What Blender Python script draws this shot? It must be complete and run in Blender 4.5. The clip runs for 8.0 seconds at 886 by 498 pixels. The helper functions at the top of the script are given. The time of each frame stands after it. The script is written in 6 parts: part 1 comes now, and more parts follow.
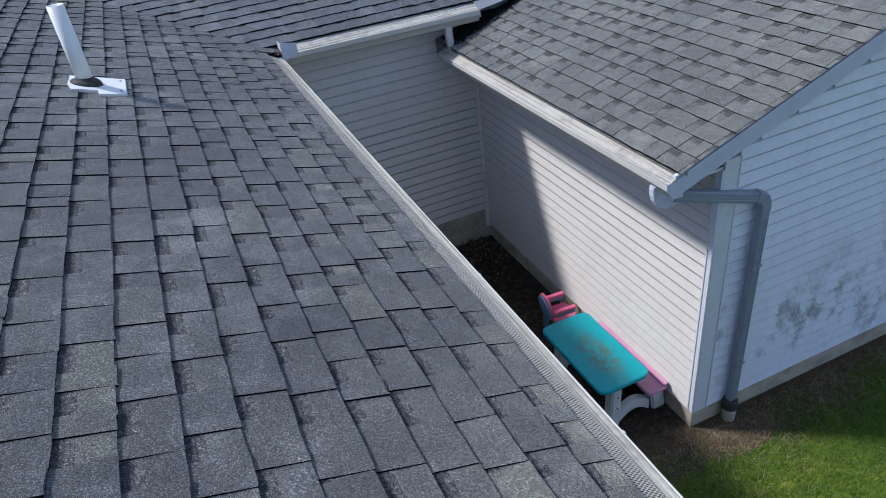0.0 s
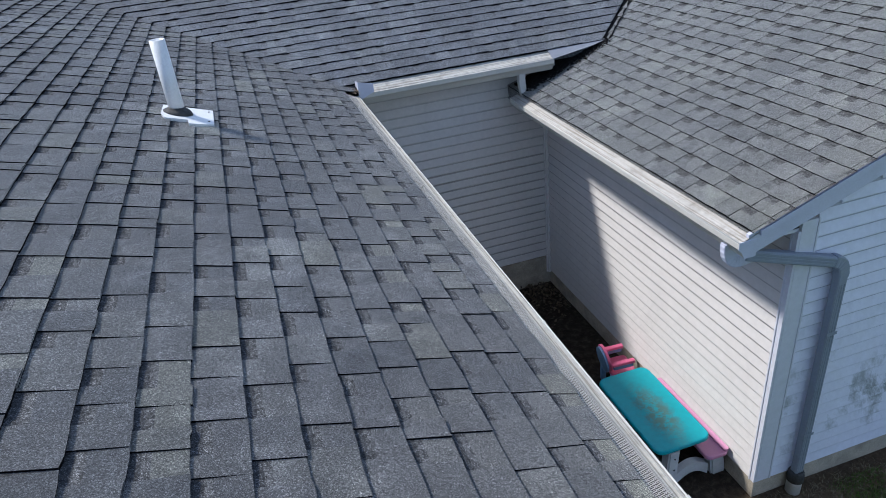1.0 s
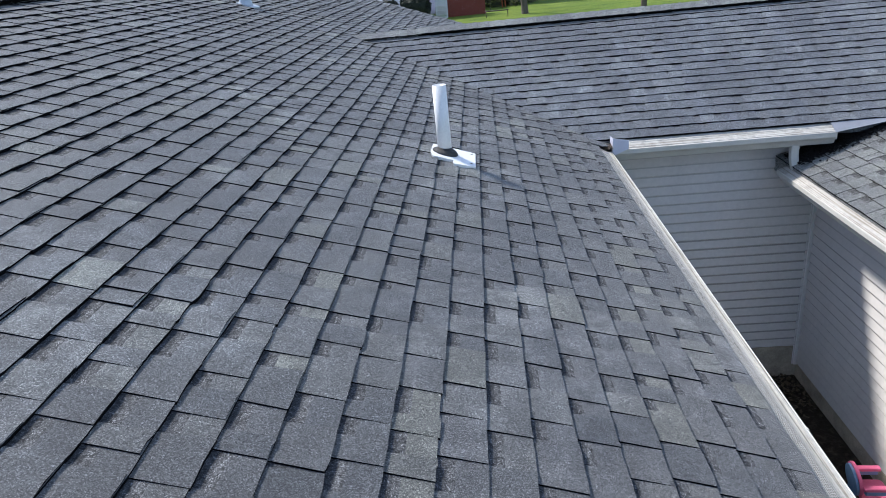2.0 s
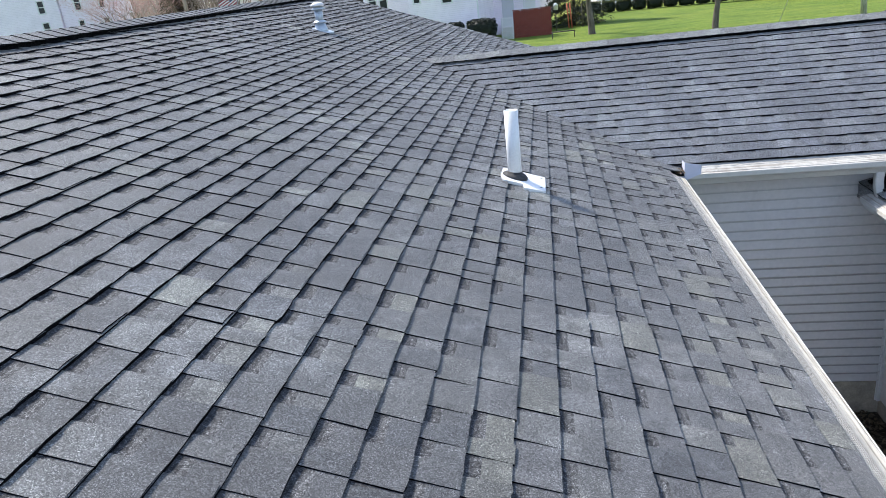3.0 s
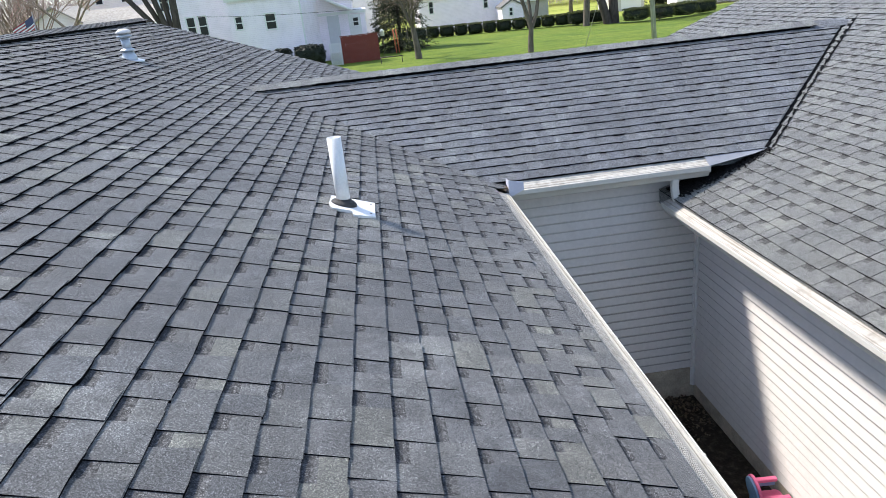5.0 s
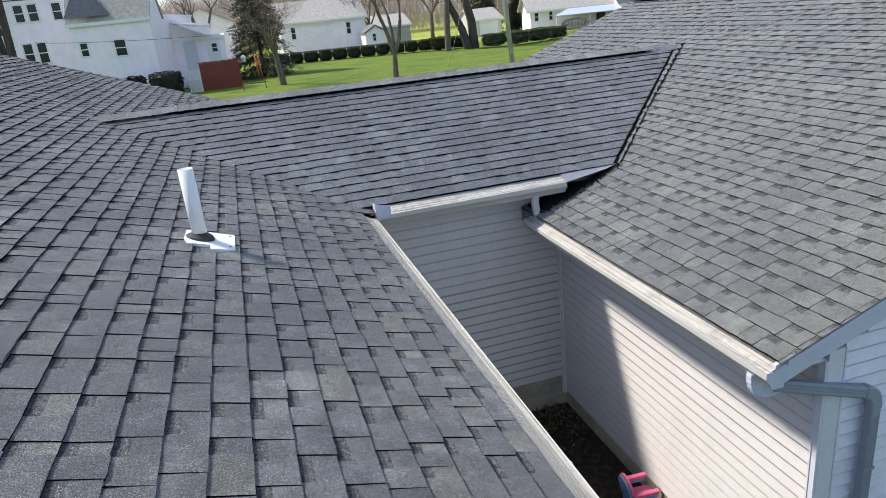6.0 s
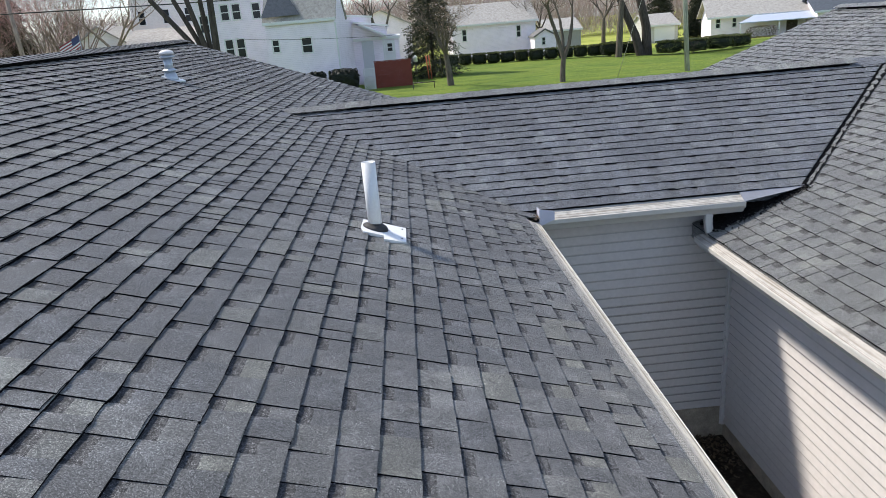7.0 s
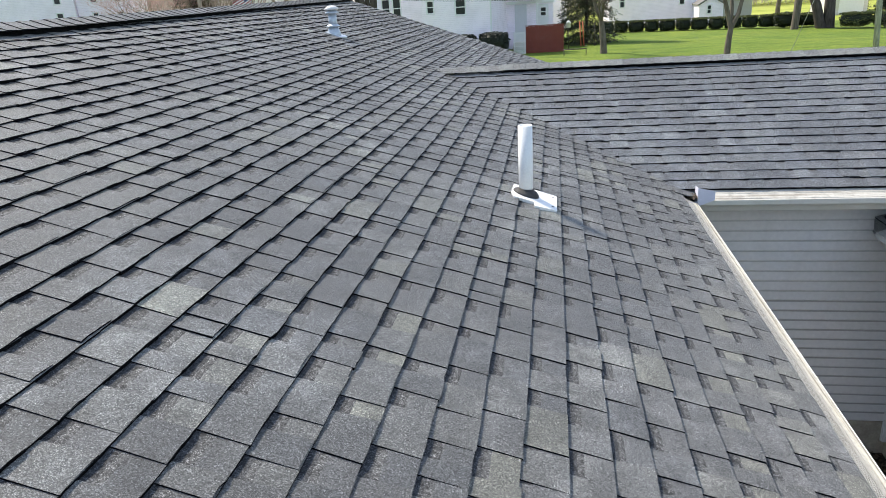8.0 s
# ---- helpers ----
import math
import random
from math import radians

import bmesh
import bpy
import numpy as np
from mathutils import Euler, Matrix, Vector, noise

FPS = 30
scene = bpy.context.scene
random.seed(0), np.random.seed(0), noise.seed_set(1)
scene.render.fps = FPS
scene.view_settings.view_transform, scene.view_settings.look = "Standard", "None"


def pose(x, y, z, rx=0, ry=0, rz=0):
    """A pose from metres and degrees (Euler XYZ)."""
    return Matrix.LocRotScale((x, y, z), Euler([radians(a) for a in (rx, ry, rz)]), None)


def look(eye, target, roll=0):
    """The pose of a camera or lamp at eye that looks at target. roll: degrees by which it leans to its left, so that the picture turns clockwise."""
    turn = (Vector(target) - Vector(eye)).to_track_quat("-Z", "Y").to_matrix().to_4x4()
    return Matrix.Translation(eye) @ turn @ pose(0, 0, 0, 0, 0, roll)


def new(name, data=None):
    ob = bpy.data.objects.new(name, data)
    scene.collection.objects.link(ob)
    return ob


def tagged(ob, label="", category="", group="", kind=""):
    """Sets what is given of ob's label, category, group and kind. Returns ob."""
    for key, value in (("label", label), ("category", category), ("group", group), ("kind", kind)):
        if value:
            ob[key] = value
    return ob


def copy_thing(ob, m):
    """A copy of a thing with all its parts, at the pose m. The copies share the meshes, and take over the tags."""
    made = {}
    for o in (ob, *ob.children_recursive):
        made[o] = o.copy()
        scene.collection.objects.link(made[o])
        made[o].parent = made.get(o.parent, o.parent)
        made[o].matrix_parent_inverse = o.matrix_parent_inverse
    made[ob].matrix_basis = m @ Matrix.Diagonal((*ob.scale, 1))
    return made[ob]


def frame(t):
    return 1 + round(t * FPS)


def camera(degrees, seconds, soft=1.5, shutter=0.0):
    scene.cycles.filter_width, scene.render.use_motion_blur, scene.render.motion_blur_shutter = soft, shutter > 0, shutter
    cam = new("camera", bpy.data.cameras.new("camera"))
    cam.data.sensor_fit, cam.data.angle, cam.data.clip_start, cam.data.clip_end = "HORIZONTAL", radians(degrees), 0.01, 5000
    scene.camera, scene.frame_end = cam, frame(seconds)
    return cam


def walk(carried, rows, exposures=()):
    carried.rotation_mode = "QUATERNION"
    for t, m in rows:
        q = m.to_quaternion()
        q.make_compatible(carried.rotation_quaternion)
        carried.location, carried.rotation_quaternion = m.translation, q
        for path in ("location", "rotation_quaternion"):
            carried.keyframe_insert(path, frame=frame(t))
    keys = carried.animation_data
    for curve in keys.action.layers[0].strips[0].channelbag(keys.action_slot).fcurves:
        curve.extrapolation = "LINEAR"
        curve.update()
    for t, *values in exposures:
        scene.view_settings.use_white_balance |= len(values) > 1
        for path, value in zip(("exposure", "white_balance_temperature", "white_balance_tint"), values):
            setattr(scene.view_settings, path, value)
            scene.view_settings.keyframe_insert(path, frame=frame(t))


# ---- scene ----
# ---- camera and walk ----
cam = camera(66.72, 8.0, 0.58)
PATH = [
    (0.0, -0.9418, -6.0628, 4.5091, 56.752, 6.357, -24.079),
    (0.2, -0.9550, -6.0606, 4.5175, 57.328, 6.546, -20.176),
    (0.5, -0.9748, -6.0573, 4.5302, 59.190, 5.882, -18.400),
    (0.7, -0.9823, -6.0579, 4.5320, 60.244, 5.890, -18.482),
    (1.0, -0.9936, -6.0588, 4.5346, 60.791, 5.524, -18.043),
    (1.2, -1.0207, -6.0494, 4.5453, 61.171, 4.519, -14.446),
    (1.5, -1.0614, -6.0353, 4.5614, 62.550, 5.009, -7.610),
    (1.7, -1.0900, -6.0263, 4.5689, 64.791, 4.383, -2.615),
    (2.0, -1.1330, -6.0127, 4.5802, 66.662, 5.467, 2.398),
    (2.2, -1.1466, -6.0304, 4.5897, 67.670, 5.850, 5.503),
    (3.3, -1.1827, -6.0478, 4.6360, 69.003, 6.257, 7.725),
    (3.5, -1.1736, -6.0426, 4.6403, 69.173, 6.742, 6.095),
    (3.8, -1.1553, -6.0284, 4.6364, 69.188, 5.812, 4.742),
    (4.0, -1.1431, -6.0189, 4.6338, 69.086, 5.776, 2.171),
    (4.2, -1.1335, -6.0145, 4.6315, 69.129, 6.128, 0.136),
    (5.3, -1.0810, -5.9906, 4.6192, 69.300, 5.832, -8.225),
    (5.5, -1.0714, -5.9862, 4.6169, 69.294, 5.992, -9.712),
    (5.7, -1.0497, -5.9842, 4.6179, 69.617, 5.930, -12.309),
    (6.0, -1.0172, -5.9812, 4.6194, 70.180, 5.533, -17.166),
    (6.2, -1.0300, -5.9924, 4.6198, 70.359, 4.879, -17.833),
    (6.5, -1.0492, -6.0092, 4.6205, 70.437, 5.625, -13.572),
    (6.8, -1.0949, -5.9890, 4.6299, 71.183, 5.029, -6.485),
    (7.0, -1.1253, -5.9755, 4.6361, 71.661, 4.652, -3.484),
    (7.2, -1.1471, -5.9664, 4.6356, 71.763, 4.431, -1.165),
    (7.5, -1.1797, -5.9527, 4.6348, 71.573, 4.881, 2.672),
    (7.7, -1.2011, -5.9337, 4.6231, 71.396, 4.437, 4.235),
    (8.0, -1.2333, -5.9053, 4.6055, 69.769, 3.429, 8.780),
]
EXPOSURES = [(0.0, 0.02, 5680, 11), (1.0, 0.14, 5740, 11), (2.0, 0.46, 5900, 11), (3.5, 0.88, 6180, 12), (5.5, 0.62, 6230, 11.5), (6.5, 0.34, 6270, 12), (7.5, 0.51, 6420, 12), (8.0, 0.80, 6620, 9)]
walk(cam, [(t, pose(*row)) for t, *row in PATH], EXPOSURES)

# ---- light ----
SUN_WAY = Vector((1.0, -0.71, -1.375)).normalized()
world = bpy.data.worlds.new("world")
scene.world = world
world.use_nodes = True
wn = world.node_tree
sky = wn.nodes.new("ShaderNodeTexSky")
sky.sky_type, sky.sun_disc = "NISHITA", False
sky.sun_elevation = math.asin(-SUN_WAY.z)
sky.sun_rotation = math.atan2(-SUN_WAY.x, -SUN_WAY.y) % (2 * math.pi)
sky.altitude, sky.air_density, sky.dust_density, sky.ozone_density = 200, 1.0, 1.0, 1.6
wn.nodes["Background"].inputs["Strength"].default_value = 0.15
veil = wn.nodes.new("ShaderNodeMix")
veil.data_type = "RGBA"
veil.inputs[0].default_value, veil.inputs[7].default_value = 0.3, (4.3, 5.0, 6.3, 1)
wn.links.new(sky.outputs[0], veil.inputs[6])
wn.links.new(veil.outputs[2], wn.nodes["Background"].inputs["Color"])
sun = new("sun", bpy.data.lights.new("sun", "SUN"))
sun.data.energy, sun.data.angle, sun.data.color = 4.2, radians(5.5), (1.0, 0.93, 0.82)
sun.matrix_world = look((-20, 11, 26), Vector((-20, 11, 26)) + SUN_WAY)


# ---- materials ----
class Nodes:
    """A small wrapper to write node materials in a few lines."""

    def __init__(self, name):
        self.mat = bpy.data.materials.new(name)
        self.mat.use_nodes = True
        self.tree = self.mat.node_tree
        self.bsdf = self.tree.nodes["Principled BSDF"]
        self.pos = self.add("ShaderNodeNewGeometry").outputs["Position"]

    def add(self, kind, **props):
        n = self.tree.nodes.new(kind)
        for k, v in props.items():
            if k == "operation":
                n.operation = v
            elif k == "blend_type":
                n.blend_type = v
            elif k == "data_type":
                n.data_type = v
        return n

    def link(self, a, b):
        self.tree.links.new(a, b)

    def scaled(self, s):
        n = self.add("ShaderNodeVectorMath", operation="MULTIPLY")
        self.link(self.pos, n.inputs[0])
        n.inputs[1].default_value = s
        return n.outputs[0]

    def noise(self, scale, detail=3.0, rough=0.55, vec=None):
        n = self.add("ShaderNodeTexNoise")
        n.inputs["Scale"].default_value, n.inputs["Detail"].default_value, n.inputs["Roughness"].default_value = scale, detail, rough
        self.link(vec or self.pos, n.inputs["Vector"])
        return n.outputs["Fac"]

    def cells(self, scale):
        """A random value for each small grain."""
        n = self.add("ShaderNodeTexVoronoi")
        n.inputs["Scale"].default_value = scale
        self.link(self.pos, n.inputs["Vector"])
        sep = self.add("ShaderNodeSeparateColor")
        self.link(n.outputs["Color"], sep.inputs[0])
        return sep.outputs[0]

    def ramp(self, fac, stops):
        n = self.add("ShaderNodeValToRGB")
        els = n.color_ramp.elements
        while len(els) < len(stops):
            els.new(0.5)
        for e, (p, c) in zip(els, stops):
            e.position = p
            e.color = (*c, 1) if len(c) == 3 else c
        self.link(fac, n.inputs[0])
        return n.outputs[0]

    def mix(self, fac, a, b, blend="MIX"):
        n = self.add("ShaderNodeMix", data_type="RGBA", blend_type=blend)
        for sock, v in ((n.inputs[0], fac), (n.inputs[6], a), (n.inputs[7], b)):
            if isinstance(v, (int, float)):
                sock.default_value = v
            elif isinstance(v, tuple):
                sock.default_value = (*v, 1)
            else:
                self.link(v, sock)
        return n.outputs[2]

    def math(self, op, a, b):
        n = self.add("ShaderNodeMath", operation=op)
        for sock, v in zip(n.inputs, (a, b)):
            if isinstance(v, (int, float)):
                sock.default_value = v
            else:
                self.link(v, sock)
        return n.outputs[0]

    def done(self, colour, rough=0.7, metal=0.0, bump=None, depth=0.002, spec=0.5):
        for sock, v in ((self.bsdf.inputs["Base Color"], colour), (self.bsdf.inputs["Roughness"], rough)):
            if isinstance(v, (int, float)):
                sock.default_value = v
            elif isinstance(v, tuple):
                sock.default_value = (*v, 1)
            else:
                self.link(v, sock)
        self.bsdf.inputs["Metallic"].default_value = metal
        self.bsdf.inputs["Specular IOR Level"].default_value = spec
        if bump is not None:
            b = self.add("ShaderNodeBump")
            b.inputs["Strength"].default_value, b.inputs["Distance"].default_value = 1.0, depth
            self.link(bump, b.inputs["Height"])
            self.link(b.outputs[0], self.bsdf.inputs["Normal"])
        return self.mat


def g(v, tint=(1, 1, 1)):
    return tuple(v * c for c in tint)


def shingle_material(name, tones, single, speck=0.5, soft=0.0, moss=0.0, runs=0.0, dusty=0.0, gloss=0.35, pale=0.72):
    """Mineral granules over asphalt. tones: five colours from dark to light. single: each piece is an object of its own."""
    n = Nodes(name)
    rand = n.add("ShaderNodeObjectInfo").outputs["Random"] if single else n.add("ShaderNodeNewGeometry").outputs["Random Per Island"]
    tab = n.ramp(rand, [(0.0, tones[0]), (0.3, tones[1]), (0.62, tones[2]), (0.88, tones[3]), (0.95, tones[4])])
    grain = n.cells(460)
    fine = n.noise(420, 2.0, 0.6)
    k = 1.0 - soft
    col = n.mix(1.0, tab, n.ramp(grain, [(0.0, g(1 - 0.82 * k)), (0.4, g(1 - 0.48 * k)), (0.7, g(0.95)), (0.88, g(1 + 0.7 * k)), (1.0, g(1 + (0.6 + speck * 5.0) * k))]), "MULTIPLY")
    clump = n.noise(150, 2.0, 0.6)
    col = n.mix(1.0, col, n.ramp(clump, [(0.30, g(0.62)), (0.5, g(0.96)), (0.72, g(1.5))]), "MULTIPLY")
    # pale dust worn into patches and faint runs down the slope
    dust = n.math("MULTIPLY", n.noise(5.5, 5, 0.65), n.noise(1.1, 3, 0.6))
    col = n.mix(1.0, col, n.ramp(dust, [(0.18, g(0.88)), (0.27, g(1.0)), (0.39, (1 + pale, 1 + pale, 0.98 + pale))]), "MULTIPLY")
    if runs:
        run = n.noise(1.0, 4, 0.65, n.scaled((5.0, 0.7, 0.7)))
        col = n.mix(1.0, col, n.ramp(run, [(0.36, g(1 - 0.35 * runs)), (0.5, g(1.0)), (0.66, g(1 + runs))]), "MULTIPLY")
    if moss:
        col = n.mix(1.0, col, n.ramp(n.noise(15, 5, 0.68), [(0.32, (0.70, 0.69, 0.70)), (0.5, g(1.0)), (0.68, (1.30, 1.32, 1.28))]), "MULTIPLY")
        col = n.mix(n.ramp(n.noise(3.2, 6, 0.66), [(0.42, (0, 0, 0)), (0.66, g(moss))]), col, (0.095, 0.100, 0.080))
    stain = n.noise(1.3, 4.0, 0.6)
    col = n.mix(1.0, col, n.ramp(stain, [(0.28, (0.70, 0.71, 0.74)), (0.52, (1, 1, 1)), (0.74, (1.26, 1.26, 1.20))]), "MULTIPLY")
    col = n.mix(1.0, col, n.ramp(n.noise(9, 3, 0.6), [(0.3, g(0.88)), (0.7, g(1.1))]), "MULTIPLY")
    n.bsdf.inputs["Diffuse Roughness"].default_value = 1.0
    n.bsdf.inputs["Sheen Weight"].default_value, n.bsdf.inputs["Sheen Roughness"].default_value = dusty, 0.4
    return n.done(col, 0.62, 0.0, n.mix(0.5, grain, n.mix(0.5, fine, clump)), 0.006, gloss)


GREY = [(0.114, 0.116, 0.118), (0.141, 0.141, 0.139), (0.154, 0.152, 0.149), (0.171, 0.169, 0.159), (0.204, 0.201, 0.172)]
LINK = [(0.127, 0.135, 0.155), (0.145, 0.156, 0.169), (0.159, 0.167, 0.181), (0.178, 0.186, 0.190), (0.217, 0.225, 0.233)]
WARM = [(0.134, 0.131, 0.118), (0.160, 0.158, 0.141), (0.186, 0.183, 0.161), (0.211, 0.209, 0.185), (0.242, 0.239, 0.206)]
M_TAB = shingle_material("shingle_granules_tab", GREY, True, 0.30, 0.2, dusty=0.2)
M_FIELD = shingle_material("shingle_granules", GREY, False, 0.30, 0.2, dusty=0.2)
M_TAB_L = shingle_material("link_shingle_granules_tab", LINK, True, 0.4, 0.2, 0.0, 0.32, 0.28, 0.45, 0.4)
M_FIELD_L = shingle_material("link_shingle_granules", LINK, False, 0.4, 0.2, 0.0, 0.32, 0.28, 0.45, 0.4)
M_TAB_W = shingle_material("weathered_shingle_granules_tab", WARM, True, 0.3, 0.35, 0.5, 0.0, 0.5, 0.45, 0.25)
M_FIELD_W = shingle_material("weathered_shingle_granules", WARM, False, 0.3, 0.35, 0.5, 0.0, 0.5, 0.45, 0.25)
M_CAP_PALE = shingle_material("pale_ridge_cap_granules", [tuple(1.45 * c for c in t) for t in WARM], True, 0.3, 0.3, 0.0, 0.0, 0.3, 0.45, 0.3)


def plain_dark_granules(name, c, spec=0.3):
    n = Nodes(name)
    grain = n.cells(460)
    col = n.mix(1.0, c, n.ramp(grain, [(0.0, g(0.3)), (0.6, g(0.8)), (0.85, g(1.5)), (1.0, g(3.2))]), "MULTIPLY")
    col = n.mix(1.0, col, n.ramp(n.noise(60, 3, 0.6), [(0.35, g(0.55)), (0.65, g(1.5))]), "MULTIPLY")
    return n.done(col, 0.85, 0.0, grain, 0.004, spec)


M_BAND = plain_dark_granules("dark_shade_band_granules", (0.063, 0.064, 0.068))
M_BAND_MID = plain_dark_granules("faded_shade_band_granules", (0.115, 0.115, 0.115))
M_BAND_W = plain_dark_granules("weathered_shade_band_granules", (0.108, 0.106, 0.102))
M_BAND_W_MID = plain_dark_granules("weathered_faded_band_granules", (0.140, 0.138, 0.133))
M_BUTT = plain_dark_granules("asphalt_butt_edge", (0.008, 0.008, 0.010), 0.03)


def vinyl_material(name, c, dirt=0.5, green=0.0):
    n = Nodes(name)
    streak = n.noise(3.0, 5, 0.6, n.scaled((1.0, 1.0, 0.35)))
    col = n.mix(n.ramp(streak, [(0.45, (0, 0, 0)), (0.8, g(dirt))]), c, g(0.75, c))
    if green:
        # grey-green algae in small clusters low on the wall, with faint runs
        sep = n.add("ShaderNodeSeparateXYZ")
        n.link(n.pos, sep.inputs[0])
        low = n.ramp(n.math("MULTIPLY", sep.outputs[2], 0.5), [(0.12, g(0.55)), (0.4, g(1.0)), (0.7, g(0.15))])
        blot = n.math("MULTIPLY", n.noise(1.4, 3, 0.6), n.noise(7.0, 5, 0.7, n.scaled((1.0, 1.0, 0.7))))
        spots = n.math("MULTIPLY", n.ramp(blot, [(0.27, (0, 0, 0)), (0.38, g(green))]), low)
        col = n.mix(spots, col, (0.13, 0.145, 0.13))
    grain = n.noise(60, 3, 0.6, n.scaled((0.15, 0.15, 4.0)))
    col = n.mix(1.0, col, n.ramp(n.noise(25, 2), [(0.3, g(0.95)), (0.7, g(1.03))]), "MULTIPLY")
    return n.done(col, 0.45, 0.0, grain, 0.0006, 0.4)


M_VINYL = vinyl_material("white_vinyl_siding", (0.64, 0.605, 0.578), 0.3)
# white siding with algae; the blue of its shade is mixed into the colour
M_VINYL_SHADE_ALGAE = vinyl_material("blue_shaded_white_siding_with_algae", (0.73, 0.735, 0.82), 0.3, 0.75)
# darker vinyl tones that paint the shade under the siding laps
M_LAP_SHADE = vinyl_material("dark_shaded_vinyl_lap", (0.20, 0.19, 0.18), 0.5)
M_LAP_SHADE_PALE = vinyl_material("pale_shaded_vinyl_lap", (0.43, 0.44, 0.53), 0.5)
M_LAP_SHADE_MID = vinyl_material("mid_shaded_vinyl_lap", (0.40, 0.38, 0.36), 0.5)
M_LAP_SHADE_SOFT = vinyl_material("soft_shaded_vinyl_lap", (0.50, 0.475, 0.45), 0.5)
M_TRIM = vinyl_material("white_vinyl_trim", (0.68, 0.68, 0.735), 0.25)
M_TRIM_COURT = vinyl_material("cream_vinyl_trim", (0.74, 0.71, 0.68), 0.25)


def paint_material(name, c, rough=0.4, wear=0.35, worn=(0.4, 0.38, 0.34), metal=0.0, scale=7.0):
    n = Nodes(name)
    col = n.mix(n.ramp(n.noise(scale, 5, 0.62), [(0.45, (0, 0, 0)), (0.75, g(wear))]), c, worn)
    col = n.mix(1.0, col, n.ramp(n.noise(scale * 14, 3, 0.6), [(0.3, g(0.93)), (0.7, g(1.05))]), "MULTIPLY")
    return n.done(col, n.ramp(n.noise(scale * 3), [(0.3, g(rough * 0.8)), (0.7, g(min(1, rough * 1.3)))]), metal, n.noise(scale * 20), 0.0006, 0.5)


M_GUTTER = paint_material("white_painted_aluminium", (0.55, 0.53, 0.48), 0.4)


def cover_material(name, c, run):
    """Cream painted metal with brown streaks along its length and grime spots."""
    n = Nodes(name)
    streak = n.noise(1.0, 4, 0.7, n.scaled((1.2, 90, 90) if run == "x" else (90, 1.2, 90)))
    col = n.mix(n.ramp(streak, [(0.48, (0, 0, 0)), (0.62, g(0.75))]), c, (0.20, 0.165, 0.125))
    col = n.mix(n.ramp(n.noise(9, 6, 0.7), [(0.5, (0, 0, 0)), (0.72, g(0.6))]), col, (0.17, 0.15, 0.125))
    col = n.mix(1.0, col, n.ramp(n.noise(55, 3, 0.6), [(0.3, g(0.85)), (0.7, g(1.08))]), "MULTIPLY")
    return n.done(col, 0.8, 0.0, n.noise(60), 0.0008, 0.2)


M_COVER = cover_material("weathered_cream_gutter_cover", (0.48, 0.452, 0.405), "y")
M_GUARD = cover_material("cream_gutter_guard_strip", (0.60, 0.56, 0.475), "y")
M_COVER_X = cover_material("weathered_cream_gutter_cover_across", (0.54, 0.52, 0.47), "x")
M_MESH = paint_material("bright_mesh_metal", (0.60, 0.56, 0.49), 0.5, 0.35, (0.45, 0.41, 0.34), 0.0)
M_GUTTER_SHADE = paint_material("shaded_gutter_inside", (0.085, 0.076, 0.064), 0.9, 0.5, (0.12, 0.10, 0.08))
M_BLUE_TRIM = paint_material("pale_grey_painted_aluminium", (0.57, 0.58, 0.69), 0.5, 0.3, (0.42, 0.43, 0.48))
M_LEAD = paint_material("dull_grey_sheet_metal", (0.25, 0.26, 0.29), 0.6, 0.5, (0.15, 0.15, 0.16))
M_DOWNSPOUT = paint_material("grey_painted_downspout", (0.265, 0.295, 0.35), 0.45, 0.3, (0.2, 0.21, 0.22))
M_PVC = paint_material("white_pvc", (0.80, 0.80, 0.79), 0.35, 0.15, (0.6, 0.58, 0.54))
M_RUBBER = paint_material("black_rubber", (0.03, 0.029, 0.028), 0.7, 0.5, (0.09, 0.085, 0.08), 0.0, 25)
M_FLASH = paint_material("white_flashing", (0.76, 0.76, 0.75), 0.45, 0.2, (0.5, 0.48, 0.45))
M_ZINC = paint_material("galvanised_vent_metal", (0.48, 0.53, 0.58), 0.42, 0.4, (0.36, 0.38, 0.4), 0.5, 20)
M_VENTCAP = paint_material("pale_vent_cap", (0.70, 0.68, 0.66), 0.5, 0.5, (0.5, 0.42, 0.36), 0.0, 25)
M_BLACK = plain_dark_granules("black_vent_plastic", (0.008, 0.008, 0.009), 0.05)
M_TEAL_EDGE = paint_material("teal_plastic", (0.014, 0.33, 0.38), 0.4, 0.15, (0.05, 0.36, 0.4))
M_PINK = paint_material("pink_plastic", (0.62, 0.28, 0.44), 0.42, 0.25, (0.6, 0.3, 0.4))
M_PINK_DEEP = paint_material("deep_pink_plastic", (0.75, 0.15, 0.28), 0.42, 0.2, (0.6, 0.2, 0.3))
M_LEG = paint_material("pale_grey_plastic", (0.62, 0.62, 0.62), 0.5, 0.4, (0.35, 0.34, 0.31))
M_SEALANT = paint_material("old_grey_sealant", (0.24, 0.235, 0.23), 0.8, 0.6, (0.08, 0.08, 0.08), 0.0, 30)
M_HARDWARE = paint_material("dark_screw", (0.05, 0.05, 0.05), 0.5)
M_BLUEPLASTIC = paint_material("dull_blue_plastic", (0.16, 0.28, 0.46), 0.5)


# near-black colour for the shade within the open eave end
M_EAVE_SHADE = paint_material("eave_end_shade", (0.035, 0.032, 0.034), 0.9, 0.5, (0.06, 0.055, 0.05))


